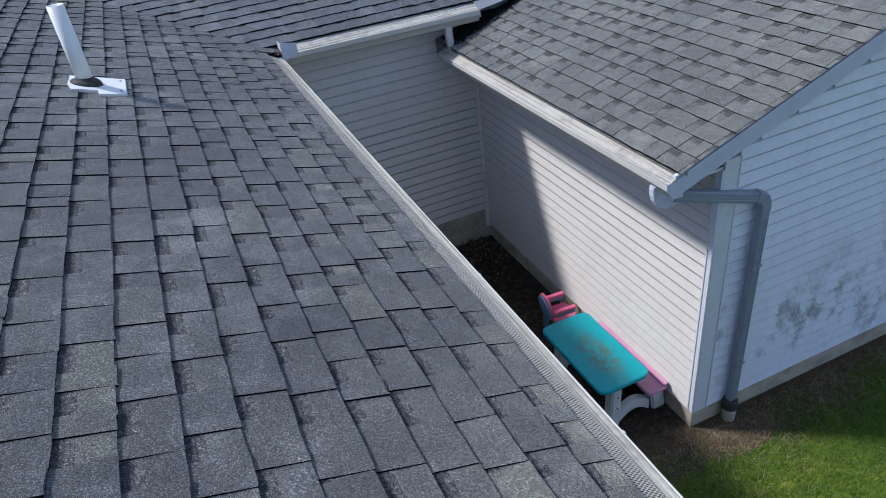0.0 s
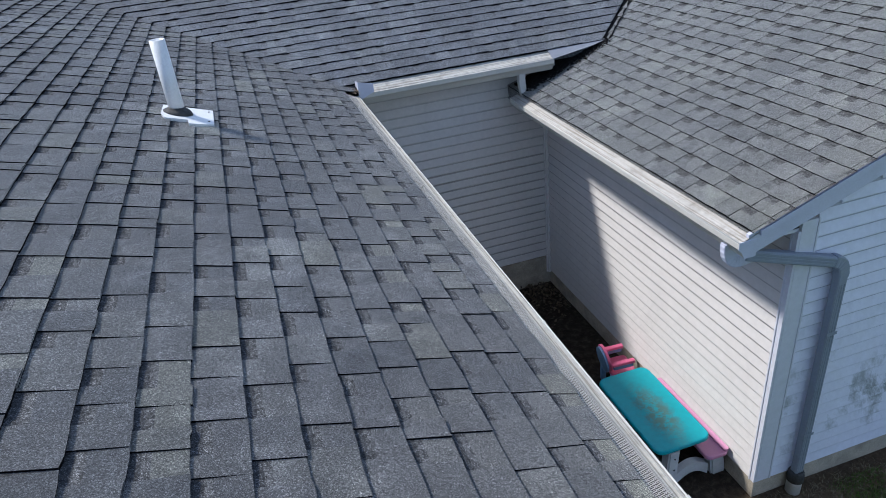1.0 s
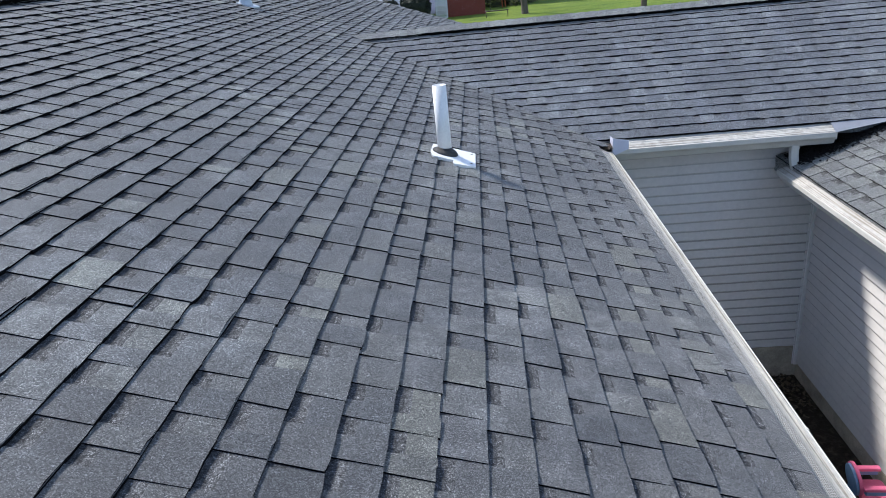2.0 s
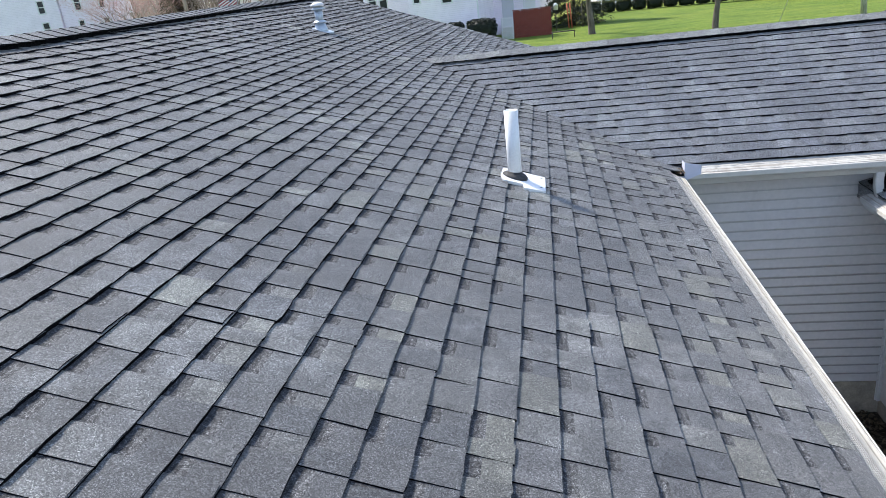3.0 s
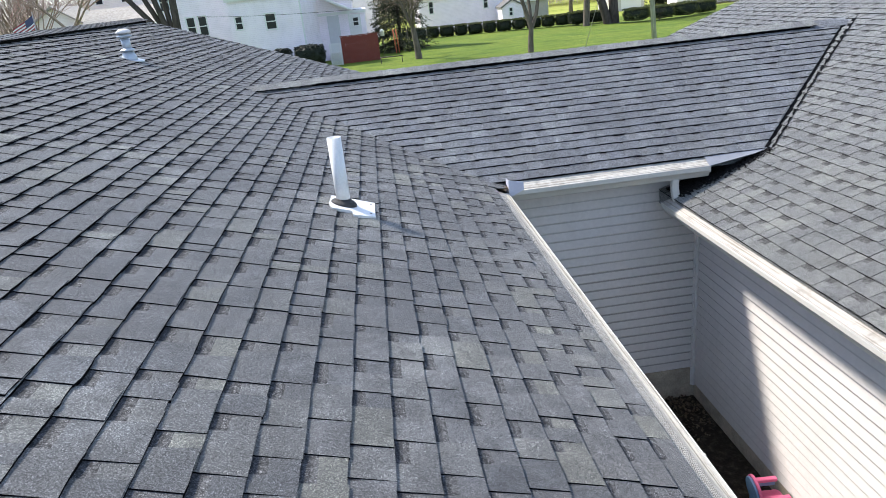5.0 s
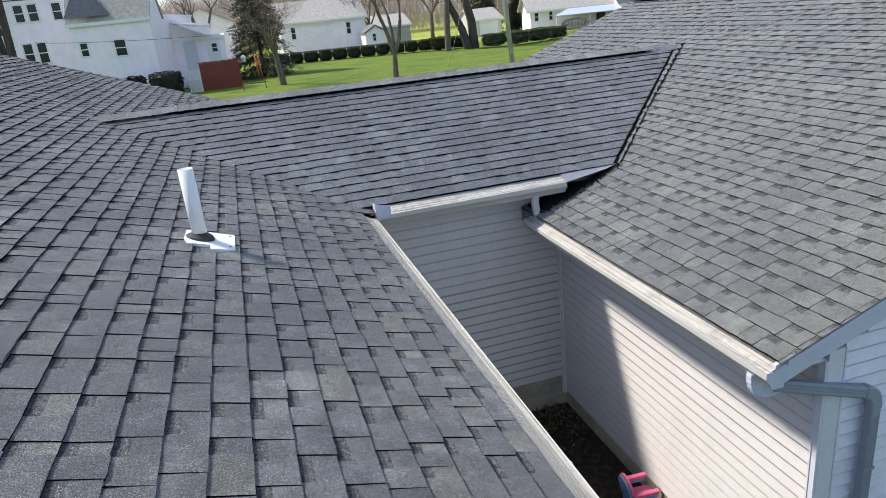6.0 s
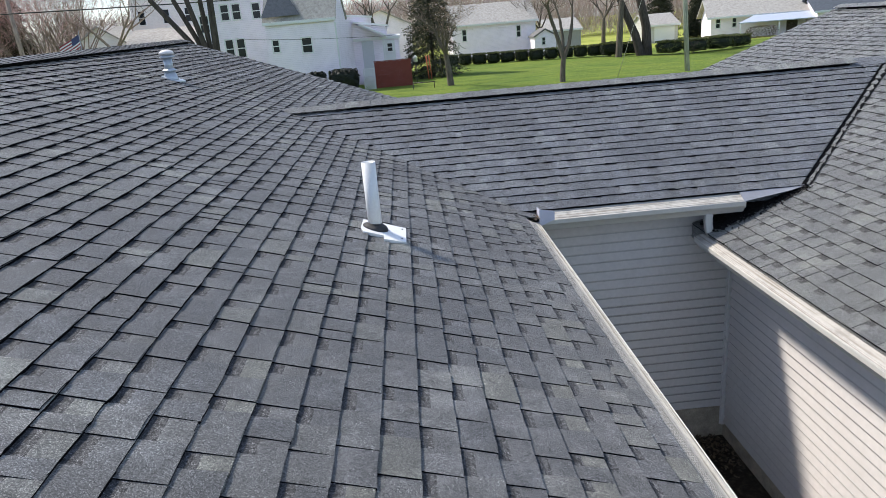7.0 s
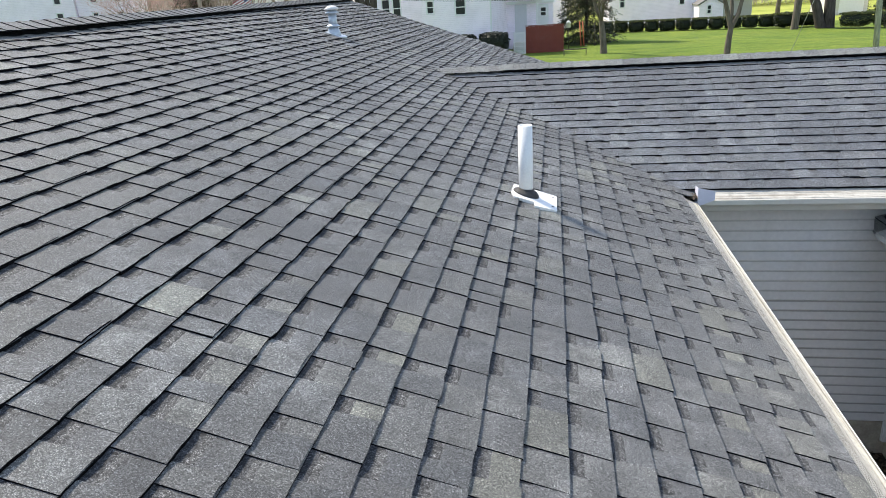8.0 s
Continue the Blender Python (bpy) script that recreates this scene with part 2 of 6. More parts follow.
def teal_top_material():
    """Teal plastic with a dried puddle stain along the middle of the table."""
    n = Nodes("teal_plastic_stained")
    tc = n.add("ShaderNodeTexCoord").outputs["Object"]
    m = n.add("ShaderNodeMapping")
    n.link(tc, m.inputs[0])
    m.inputs["Location"].default_value, m.inputs["Rotation"].default_value, m.inputs["Scale"].default_value = (0.0, 0.15, 0), (0, 0, radians(6)), (5.2, 2.0, 0.0)
    grad = n.add("ShaderNodeTexGradient")
    grad.gradient_type = "SPHERICAL"
    n.link(m.outputs[0], grad.inputs[0])
    patch = n.math("MULTIPLY", grad.outputs["Fac"], n.ramp(n.noise(13, 6, 0.75), [(0.38, g(0.12)), (0.50, g(0.75)), (0.62, g(1.1))]))
    col = n.mix(n.ramp(patch, [(0.10, (0, 0, 0)), (0.6, g(0.66))]), (0.016, 0.36, 0.41), (0.15, 0.145, 0.08))
    col = n.mix(1.0, col, n.ramp(n.noise(20, 4), [(0.3, g(0.92)), (0.7, g(1.06))]), "MULTIPLY")
    return n.done(col, n.ramp(patch, [(0, g(0.38)), (0.6, g(0.8))]), 0, n.noise(150), 0.0004, 0.5)


M_TEAL = teal_top_material()


def concrete_material(name, c):
    n = Nodes(name)
    col = n.mix(1.0, c, n.ramp(n.noise(5, 6, 0.65), [(0.25, g(0.55)), (0.6, g(1.0)), (0.8, g(1.2))]), "MULTIPLY")
    col = n.mix(1.0, col, n.ramp(n.noise(70, 3, 0.6), [(0.3, g(0.85)), (0.7, g(1.1))]), "MULTIPLY")
    return n.done(col, 0.9, 0, n.noise(60, 4), 0.003, 0.3)


M_CONCRETE = concrete_material("foundation_concrete", (0.50, 0.435, 0.34))


def ground_material():
    """Lawn, with bare soil in the court and along the foundations."""
    n = Nodes("lawn_and_soil")
    grass = n.ramp(n.noise(6, 6, 0.7), [(0.25, (0.046, 0.088, 0.010)), (0.5, (0.112, 0.166, 0.021)), (0.75, (0.215, 0.245, 0.045))])
    grass = n.mix(1.0, grass, n.ramp(n.noise(0.25, 4, 0.6), [(0.3, (0.85, 0.95, 0.8)), (0.7, (1.25, 1.15, 1.1))]), "MULTIPLY")
    grass = n.mix(1.0, grass, n.ramp(n.noise(1.1, 5, 0.7, n.scaled((0.35, 1.0, 1.0))), [(0.3, (0.52, 0.60, 0.5)), (0.5, g(1.0)), (0.72, (1.35, 1.22, 1.2))]), "MULTIPLY")
    grass = n.mix(1.0, grass, n.ramp(n.noise(90, 2, 0.6), [(0.3, g(0.6)), (0.7, g(1.35))]), "MULTIPLY")
    soil = n.ramp(n.noise(14, 6, 0.7), [(0.25, (0.016, 0.012, 0.008)), (0.5, (0.040, 0.030, 0.021)), (0.72, (0.11, 0.085, 0.06))])
    sep = n.add("ShaderNodeSeparateXYZ")
    n.link(n.pos, sep.inputs[0])
    # drier, straw-strewn soil along the gable
    dry = n.math("MULTIPLY", n.math("MINIMUM", n.math("MAXIMUM", n.math("MULTIPLY", n.math("SUBTRACT", -3.0, sep.outputs[1]), 3.0), 0.0), 1.0), n.ramp(n.noise(4.0, 6, 0.7), [(0.3, g(0.3)), (0.65, g(1.0))]))
    soil = n.mix(dry, soil, n.ramp(n.noise(30, 5, 0.7), [(0.3, (0.07, 0.047, 0.027)), (0.55, (0.16, 0.11, 0.064)), (0.75, (0.36, 0.27, 0.16))]))
    wob = n.math("SUBTRACT", n.noise(1.7, 5, 0.7), 0.5)
    # bare soil inside the court and in a strip along the foundations, ragged at its edge
    side = n.math("SUBTRACT", sep.outputs[0], 1.35)
    front = n.math("SUBTRACT", -3.46, sep.outputs[1])
    edge = n.math("MULTIPLY", n.math("ADD", n.math("MAXIMUM", n.math("MINIMUM", side, front), n.math("SUBTRACT", -4.7, sep.outputs[1])), n.math("MULTIPLY", wob, 1.1)), 5.0)
    # a worn bare patch where the drain goes down
    dx, dy = n.math("SUBTRACT", sep.outputs[0], 2.35), n.math("SUBTRACT", sep.outputs[1], -3.42)
    bare = n.math("SUBTRACT", 1.0, n.math("ADD", n.math("MULTIPLY", n.math("MULTIPLY", dx, dx), 6.0), n.math("MULTIPLY", n.math("MULTIPLY", dy, dy), 30.0)))
    edge = n.math("SUBTRACT", edge, n.math("MAXIMUM", n.math("MULTIPLY", bare, 3.0), 0.0))
    far = n.math("MAXIMUM", n.math("GREATER_THAN", sep.outputs[1], 6.6), n.math("GREATER_THAN", sep.outputs[0], 11.8))
    fac = n.math("MAXIMUM", n.math("MINIMUM", n.math("MAXIMUM", edge, 0.0), 1.0), far)
    # paler, drier grass in the gardens beyond the hedge
    beyond = n.math("MINIMUM", n.math("MAXIMUM", n.math("MULTIPLY", n.math("SUBTRACT", sep.outputs[1], 63.0), 0.25), 0.0), 1.0)
    grass = n.mix(beyond, grass, n.ramp(n.noise(0.35, 5, 0.65, n.scaled((0.3, 1.0, 1.0))), [(0.3, (0.11, 0.16, 0.02)), (0.5, (0.30, 0.33, 0.06)), (0.75, (0.42, 0.42, 0.11))]))
    col = n.mix(fac, soil, grass)
    return n.done(col, 0.95, 0, n.noise(45, 5, 0.7), 0.02, 0.2)


M_GROUND = ground_material()


def leaf_material(name, tones, rough=0.6):
    n = Nodes(name)
    rand = n.add("ShaderNodeNewGeometry").outputs["Random Per Island"]
    k = len(tones) - 1
    col = n.ramp(rand, [(i / k, t) for i, t in enumerate(tones)])
    return n.done(col, rough, 0, None, 0, 0.3)


M_BLADE = leaf_material("grass_blades", [(0.034, 0.090, 0.006), (0.066, 0.155, 0.011), (0.105, 0.205, 0.018), (0.16, 0.215, 0.042)])
M_DEADGRASS = leaf_material("dead_weed_stalks", [(0.20, 0.165, 0.10), (0.36, 0.30, 0.19), (0.12, 0.095, 0.055)])
M_LITTER = leaf_material("dead_leaves", [(0.06, 0.043, 0.03), (0.12, 0.085, 0.052), (0.19, 0.14, 0.085)])
M_BLACK_FLAKES = leaf_material("matt_black_flakes", [(0.006, 0.006, 0.007), (0.010, 0.009, 0.009), (0.016, 0.014, 0.013)], 0.95)
M_HEDGE = leaf_material("clipped_hedge_leaves", [(0.012, 0.02, 0.007), (0.022, 0.034, 0.010), (0.05, 0.055, 0.02)])
M_HEDGE_TOP = leaf_material("olive_hedge_tips", [(0.065, 0.085, 0.025), (0.12, 0.135, 0.04), (0.17, 0.16, 0.065)])
M_YEW = leaf_material("dark_yew_leaves", [(0.004, 0.006, 0.004), (0.007, 0.011, 0.006), (0.012, 0.017, 0.009)])
M_SPRUCE = leaf_material("spruce_needles", [(0.024, 0.030, 0.016), (0.045, 0.052, 0.027), (0.085, 0.088, 0.045)])
M_CEDAR = leaf_material("browned_cedar_sprays", [(0.055, 0.045, 0.03), (0.13, 0.085, 0.06), (0.08, 0.082, 0.04), (0.20, 0.12, 0.09)])
M_REDLEAF = leaf_material("russet_shrub_twigs", [(0.50, 0.24, 0.22), (0.66, 0.40, 0.37), (0.72, 0.54, 0.50)])
M_PALETWIG = leaf_material("far_pale_twigs", [(0.36, 0.29, 0.26), (0.46, 0.38, 0.35), (0.50, 0.37, 0.34)])
M_BUDS = leaf_material("spring_buds", [(0.22, 0.18, 0.11), (0.30, 0.24, 0.15), (0.38, 0.24, 0.18)])


def bark_material(name, c):
    n = Nodes(name)
    col = n.mix(1.0, c, n.ramp(n.noise(9, 6, 0.7, n.scaled((1, 1, 0.2))), [(0.3, g(0.45)), (0.7, g(1.35))]), "MULTIPLY")
    return n.done(col, 0.9, 0, n.noise(12, 5, 0.7, n.scaled((1, 1, 0.2))), 0.02, 0.2)


M_BARK = bark_material("grey_brown_bark", (0.15, 0.125, 0.10))
M_BARK_DARK = bark_material("dark_bark", (0.085, 0.07, 0.06))
M_TWIG = bark_material("fine_twigs", (0.17, 0.135, 0.11))
M_BARK_TAN = bark_material("tan_bark", (0.34, 0.265, 0.21))
M_POLEWOOD = bark_material("weathered_pole_wood", (0.46, 0.45, 0.42))
M_POLE_TAN = bark_material("reddish_pole_wood", (0.40, 0.30, 0.25))


def far_siding(name, c, pitch=0.13):
    """Lapped siding of far houses, finer than can be told apart."""
    n = Nodes(name)
    sep = n.add("ShaderNodeSeparateXYZ")
    n.link(n.pos, sep.inputs[0])
    saw = n.math("FRACT", n.math("MULTIPLY", sep.outputs[2], 1 / pitch), 0)
    col = n.mix(1.0, c, n.ramp(saw, [(0.0, g(0.72)), (0.12, g(1.0)), (1.0, g(1.02))]), "MULTIPLY")
    col = n.mix(1.0, col, n.ramp(n.noise(1.2, 4), [(0.3, g(0.93)), (0.7, g(1.04))]), "MULTIPLY")
    return n.done(col, 0.6, 0, saw, 0.008, 0.3)


M_FARWHITE = far_siding("far_white_siding", (0.98, 0.895, 0.98))
M_FARBOARDS = far_siding("far_weathered_boards", (0.60, 0.58, 0.54), 0.3)
M_FARCREAM = far_siding("far_cream_siding", (0.90, 0.86, 0.82))
M_FARGREY = far_siding("far_grey_siding", (0.42, 0.41, 0.38))
M_FARROOF = concrete_material("far_grey_roof_shingle", (0.20, 0.19, 0.18))
M_FARROOF_BLUE = concrete_material("far_blue_grey_roof_shingle", (0.10, 0.115, 0.135))
M_FARROOF_TAN = concrete_material("far_tan_roof_shingle", (0.43, 0.41, 0.37))
M_METALROOF = paint_material("pale_standing_seam_metal", (0.62, 0.62, 0.61), 0.5, 0.3, (0.5, 0.48, 0.45), 0.0, 2)
M_FARTRIM = paint_material("far_white_trim", (0.8, 0.8, 0.8), 0.5, 0.1)
M_FARGREYTRIM = paint_material("far_grey_trim", (0.3, 0.31, 0.33), 0.5, 0.1)
M_DOORGREY = paint_material("pale_grey_door_recess", (0.64, 0.65, 0.68), 0.6, 0.1)
M_REDFENCE = paint_material("red_brown_stained_boards", (0.20, 0.045, 0.03), 0.8, 0.5, (0.12, 0.03, 0.02), 0.0, 3)
M_REDPOST = paint_material("orange_red_posts", (0.45, 0.11, 0.05), 0.7, 0.4, (0.3, 0.1, 0.06))
M_BROWN = paint_material("dark_brown_wood", (0.06, 0.045, 0.035), 0.8)
M_AWNING = paint_material("blue_grey_awning", (0.42, 0.47, 0.55), 0.6, 0.3, (0.6, 0.62, 0.65))
M_CABLE = paint_material("black_cable", (0.02, 0.02, 0.02), 0.7)


def glass_material():
    n = Nodes("window_glass")
    return n.done((0.02, 0.025, 0.03), 0.12, 0, None, 0, 0.35)


M_GLASS = glass_material()


def flag_material(name, c):
    return paint_material(name, c, 0.8, 0.1, c)


M_FLAG_RED, M_FLAG_WHITE, M_FLAG_BLUE = flag_material("flag_red", (0.36, 0.07, 0.10)), flag_material("flag_white", (0.75, 0.73, 0.75)), flag_material("flag_blue", (0.07, 0.08, 0.17))


# ---- mesh helpers ----
E = 2.82  # height of the main gutter's lip over the ground
EXPO = 0.143  # a shingle course
PA, PB, PC = 0.3557, 0.3540, 0.3572  # roof pitches
HERE = {}


def mesh_of(name, bm, mats):
    me = bpy.data.meshes.new(name)
    bm.to_mesh(me)
    bm.free()
    for m in mats if isinstance(mats, (list, tuple)) else [mats]:
        me.materials.append(m)
    return me


def thing(name, label, category, at=(0, 0, 0), group="", kind=""):
    """An Empty that parents the parts of one thing."""
    ob = new(name)
    ob.location, ob.empty_display_size = at, 0.1
    HERE[ob] = Vector(at)
    return tagged(ob, label, category, group, kind)


def part(name, bm, mats, parent, label=""):
    """One mesh object, built in world places, under a thing or a part."""
    off = HERE[parent]
    if off.length:
        bmesh.ops.translate(bm, verts=bm.verts, vec=-off)
    ob = new(name, mesh_of(name, bm, mats))
    ob.parent = parent
    HERE[ob] = off
    return tagged(ob, label)


def solid(name, bm, mats, label="", category="", kind="structure", group=""):
    ob = new(name, mesh_of(name, bm, mats))
    HERE[ob] = Vector((0, 0, 0))
    return tagged(ob, label, category, group, kind)


def piece(name, me, parent, m):
    """A piece that shares its mesh with others, at the pose m in the parent's space."""
    ob = new(name, me)
    ob.parent = parent
    ob.matrix_basis = m
    return ob


def box(bm, lo, hi, mi=0):
    v = [bm.verts.new((x, y, z)) for x in (lo[0], hi[0]) for y in (lo[1], hi[1]) for z in (lo[2], hi[2])]
    for q in ((0, 1, 3, 2), (4, 6, 7, 5), (0, 4, 5, 1), (2, 3, 7, 6), (0, 2, 6, 4), (1, 5, 7, 3)):
        bm.faces.new([v[i] for i in q]).material_index = mi
    return v


def boxes(*spans):
    bm = bmesh.new()
    for lo, hi in spans:
        box(bm, lo, hi)
    return bm


def soft_box(lo, hi, r=0.01, seg=2):
    bm = boxes((lo, hi))
    bmesh.ops.bevel(bm, geom=bm.edges[:], offset=r, segments=seg, affect="EDGES", profile=0.5)
    return bm


def prism(bm, outline, place, ends=(0.0, 1.0), mi=0):
    """Extrudes a closed outline of pairs; place(a, b, s) gives the point at s along the length."""
    rings = [[bm.verts.new(place(a, b, s)) for a, b in outline] for s in ends]
    n = len(outline)
    for k in range(len(ends) - 1):
        for i in range(n):
            bm.faces.new((rings[k][i], rings[k][(i + 1) % n], rings[k + 1][(i + 1) % n], rings[k + 1][i])).material_index = mi
    bm.faces.new(rings[0][::-1]).material_index = mi
    bm.faces.new(rings[-1]).material_index = mi
    bmesh.ops.recalc_face_normals(bm, faces=bm.faces[:])
    return bm


def ring_frame(way):
    w = Vector(way).normalized()
    a = w.cross(Vector((0, 0, 1)) if abs(w.z) < 0.9 else Vector((1, 0, 0))).normalized()
    return a, w.cross(a)


def tube(bm, path, radii, seg=8, caps=True, mi=0, smooth=True):
    """A round tube along points with a radius at each."""
    path = [Vector(p) for p in path]
    rings = []
    for i, p in enumerate(path):
        way = path[min(i + 1, len(path) - 1)] - path[max(i - 1, 0)]
        a, b = ring_frame(way)
        r = radii[i] if isinstance(radii, (list, tuple)) else radii
        rings.append([bm.verts.new(p + r * (math.cos(t) * a + math.sin(t) * b)) for t in (2 * math.pi * k / seg for k in range(seg))])
    for ra, rb in zip(rings, rings[1:]):
        for k in range(seg):
            f = bm.faces.new((ra[k], ra[(k + 1) % seg], rb[(k + 1) % seg], rb[k]))
            f.smooth, f.material_index = smooth, mi
    if caps:
        bm.faces.new(rings[0][::-1]).material_index = mi
        bm.faces.new(rings[-1]).material_index = mi
    return bm


def lathe(centre, profile, seg=24, lean=(0, 0)):
    """A turned body from pairs of radius and height, sheared by lean."""
    bm = bmesh.new()
    c = Vector(centre)
    rings = []
    for r, h in profile:
        rings.append([bm.verts.new(c + Vector((r * math.cos(t) + lean[0] * h, r * math.sin(t) + lean[1] * h, h))) for t in (2 * math.pi * k / seg for k in range(seg))])
    for ra, rb in zip(rings, rings[1:]):
        for k in range(seg):
            bm.faces.new((ra[k], ra[(k + 1) % seg], rb[(k + 1) % seg], rb[k])).smooth = True
    bm.faces.new(rings[0][::-1])
    bm.faces.new(rings[-1])
    return bm


def rounded_outline(x0, y0, x1, y1, r, n=6):
    pts = []
    for cx, cy, a0 in ((x1 - r, y1 - r, 0), (x0 + r, y1 - r, 90), (x0 + r, y0 + r, 180), (x1 - r, y0 + r, 270)):
        pts += [(cx + r * math.cos(radians(a0 + 90 * i / n)), cy + r * math.sin(radians(a0 + 90 * i / n))) for i in range(n + 1)]
    return pts


def plate(outline, z0, z1, bevel=0.0, seg=3):
    bm = prism(bmesh.new(), outline, lambda a, b, s: (a, b, s), (z0, z1))
    if bevel:
        rim = [e for e in bm.edges if abs(e.verts[0].co.z - e.verts[1].co.z) < 1e-6]
        bmesh.ops.bevel(bm, geom=rim, offset=bevel, segments=seg, affect="EDGES", profile=0.5)
    return bm


def zA(x):
    return E + 0.0265 - PA * x


def zB(y):
    return E + 0.028 + PB * y


def zC(x):
    return E - 0.3108 + PC * (x - 1.5356)


RIDGE_A, RIDGE_B, RIDGE_C = -5.00, 2.62, 6.75
FAR_A, NEAR_A, FAR_C, NEAR_C = 8.05, -11.0, 6.40, -3.25


def ridge_a(y):
    """The main ridge runs a little out of line with the eave beyond the near part."""
    return -4.97 - 0.045 * max(y, -1.5)


# ---- ground: one sheet to the horizon, rising a little to the far lawns ----


def lawn_height(y):
    s = min(max((y - 9.0) / 15.0, 0.0), 1.0)
    return 0.77 * s * s * (3 - 2 * s)


bm = bmesh.new()
xs = [-900, -300, -120, -60, -40, -30, -24, -18, -12] + [-10 + 0.5 * i for i in range(41)] + [12, 15, 18, 22, 26, 30, 36, 44, 60, 120, 300, 900]
ys = [-900, -300, -100, -50, -25, -15] + [-12 + 0.5 * i for i in range(45)] + [12, 14, 16, 18, 20, 22, 24, 27, 30, 35, 40, 45, 50, 60, 75, 100, 160, 300, 900]
rows = []
for y in ys:
    row = []
    for x in xs:
        near = abs(x) < 12 and abs(y) < 12
        row.append(bm.verts.new((x, y, lawn_height(y) + (0.02 * noise.noise(Vector((x * 0.9, y * 0.9, 3))) if near else 0.12 * noise.noise(Vector((x * 0.06, y * 0.06, 5))) * (y > 24)))))
    rows.append(row)
for ra, rb in zip(rows, rows[1:]):
    for i in range(len(xs) - 1):
        bm.faces.new((ra[i], ra[i + 1], rb[i + 1], rb[i])).smooth = True
solid("ground", bm, M_GROUND, "spring lawn with bare dark soil round the house walls", "ground")

# ---- roof decks ----


def gable_deck(outer, inner_drop, place, ends):
    top = outer
    low = [(a, b - inner_drop) for a, b in outer]
    return prism(bmesh.new(), top + low[::-1], place, ends)


S = 0.012
deck_a = [(-0.143, zA(-0.143) - S), (RIDGE_A, zA(RIDGE_A) - S), (2 * RIDGE_A + 0.143, zA(-0.143) - S)]
roof_main = solid("roof_main", gable_deck(deck_a, 0.15, lambda a, b, s: (a, s, b) if a != RIDGE_A else (ridge_a(s), s, b + zA(ridge_a(s)) - zA(RIDGE_A)), (NEAR_A, -1.5, FAR_A)), M_FIELD,
                  "low gable roof in dark grey laminated asphalt shingles", "roof")
deck_b = [(0.15, zB(0.15) - S), (RIDGE_B, zB(RIDGE_B) - S), (2 * RIDGE_B - 0.15, zB(0.15) - S)]
roof_link = solid("roof_link", gable_deck(deck_b, 0.10, lambda a, b, s: (s, a, b), (-2.55, 5.0)), M_FIELD_L,
                  "small connecting gable roof in dark grey laminated shingles", "roof")
deck_c = [(1.625, zC(1.625) - S), (RIDGE_C, zC(RIDGE_C) - S), (2 * RIDGE_C - 1.625, zC(1.625) - S)]
roof_wing = solid("roof_wing", gable_deck(deck_c, 0.13, lambda a, b, s: (a, s, b), (NEAR_C, FAR_C)), M_FIELD_W,
                  "gable roof of the wing in weathered grey-brown laminated shingles", "roof")

# ---- walls ----
WALL_C, WALL_G, WALL_B = 2.07, -3.16, 0.42
SILL_C, SILL_B = E - 2.63, E - 2.425


def lap_profile(h, proud, shade_strip):
    return [(0.0, 0.0), (proud - 0.003, 0.0), (proud, 0.003), (proud, 0.010), (0.004 + (proud - 0.004) * (shade_strip - 0.010) / h, h - shade_strip), (0.002, h + 0.006), (0.0, h + 0.006)]


def plank_mesh(name, length, h, mat, proud=0.018, shade_strip=0.010, dirt=None):
    """A siding plank along +x of its own space, its face towards -y, with the lap's shade coloured into a strip at its
    top. dirt: the material of that strip.
    """
    bm = prism(bmesh.new(), lap_profile(h, proud, shade_strip), lambda a, b, s: (s, -a, b), (0.0, length))
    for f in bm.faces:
        if len(f.verts) == 4 and min(v.co.z for v in f.verts) > h - shade_strip - 0.002:
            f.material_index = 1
    return mesh_of(name, bm, [mat, dirt or M_LAP_SHADE])


def side_pose(x, y, z, rz):
    return pose(x, y, z, 0, 0, rz)


wall_wing = solid("wall_wing_side", boxes(((WALL_C, WALL_G, 0.0), (WALL_C + 0.14, FAR_C - 0.1, zC(WALL_C) - 0.1))), M_CONCRETE,
                  "side wall of the wing in sunlit white vinyl siding over a concrete foundation", "wall")
H_C = 0.1016
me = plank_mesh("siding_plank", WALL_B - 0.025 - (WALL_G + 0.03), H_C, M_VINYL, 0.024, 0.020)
# upper planks get a fainter painted lap shade
me_faint = plank_mesh("siding_plank", WALL_B - 0.025 - (WALL_G + 0.03), H_C, M_VINYL, 0.024, 0.020, M_LAP_SHADE_MID)
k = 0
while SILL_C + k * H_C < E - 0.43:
    piece("siding_plank", me if k < 15 else me_faint, wall_wing, side_pose(WALL_C, WALL_B - 0.025, SILL_C + k * H_C, -90))
    k += 1
H_B = 0.1016
wall_link = solid("wall_link", boxes(((-0.45, WALL_B, 0.0), (WALL_C, WALL_B + 0.14, zB(WALL_B) - 0.1))), M_CONCRETE,
                  "shaded end wall of the court in white vinyl siding over concrete", "wall")
me = plank_mesh("siding_plank", WALL_C - 0.025 + 0.45, H_B, M_VINYL, 0.026, 0.024, M_LAP_SHADE_MID)
me_faint = plank_mesh("siding_plank", WALL_C - 0.025 + 0.45, H_B, M_VINYL, 0.024, 0.018, M_LAP_SHADE_SOFT)
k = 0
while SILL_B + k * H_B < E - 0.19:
    piece("siding_plank", me if k < 13 else me_faint, wall_link, side_pose(-0.45, WALL_B, SILL_B + k * H_B, 0))
    k += 1

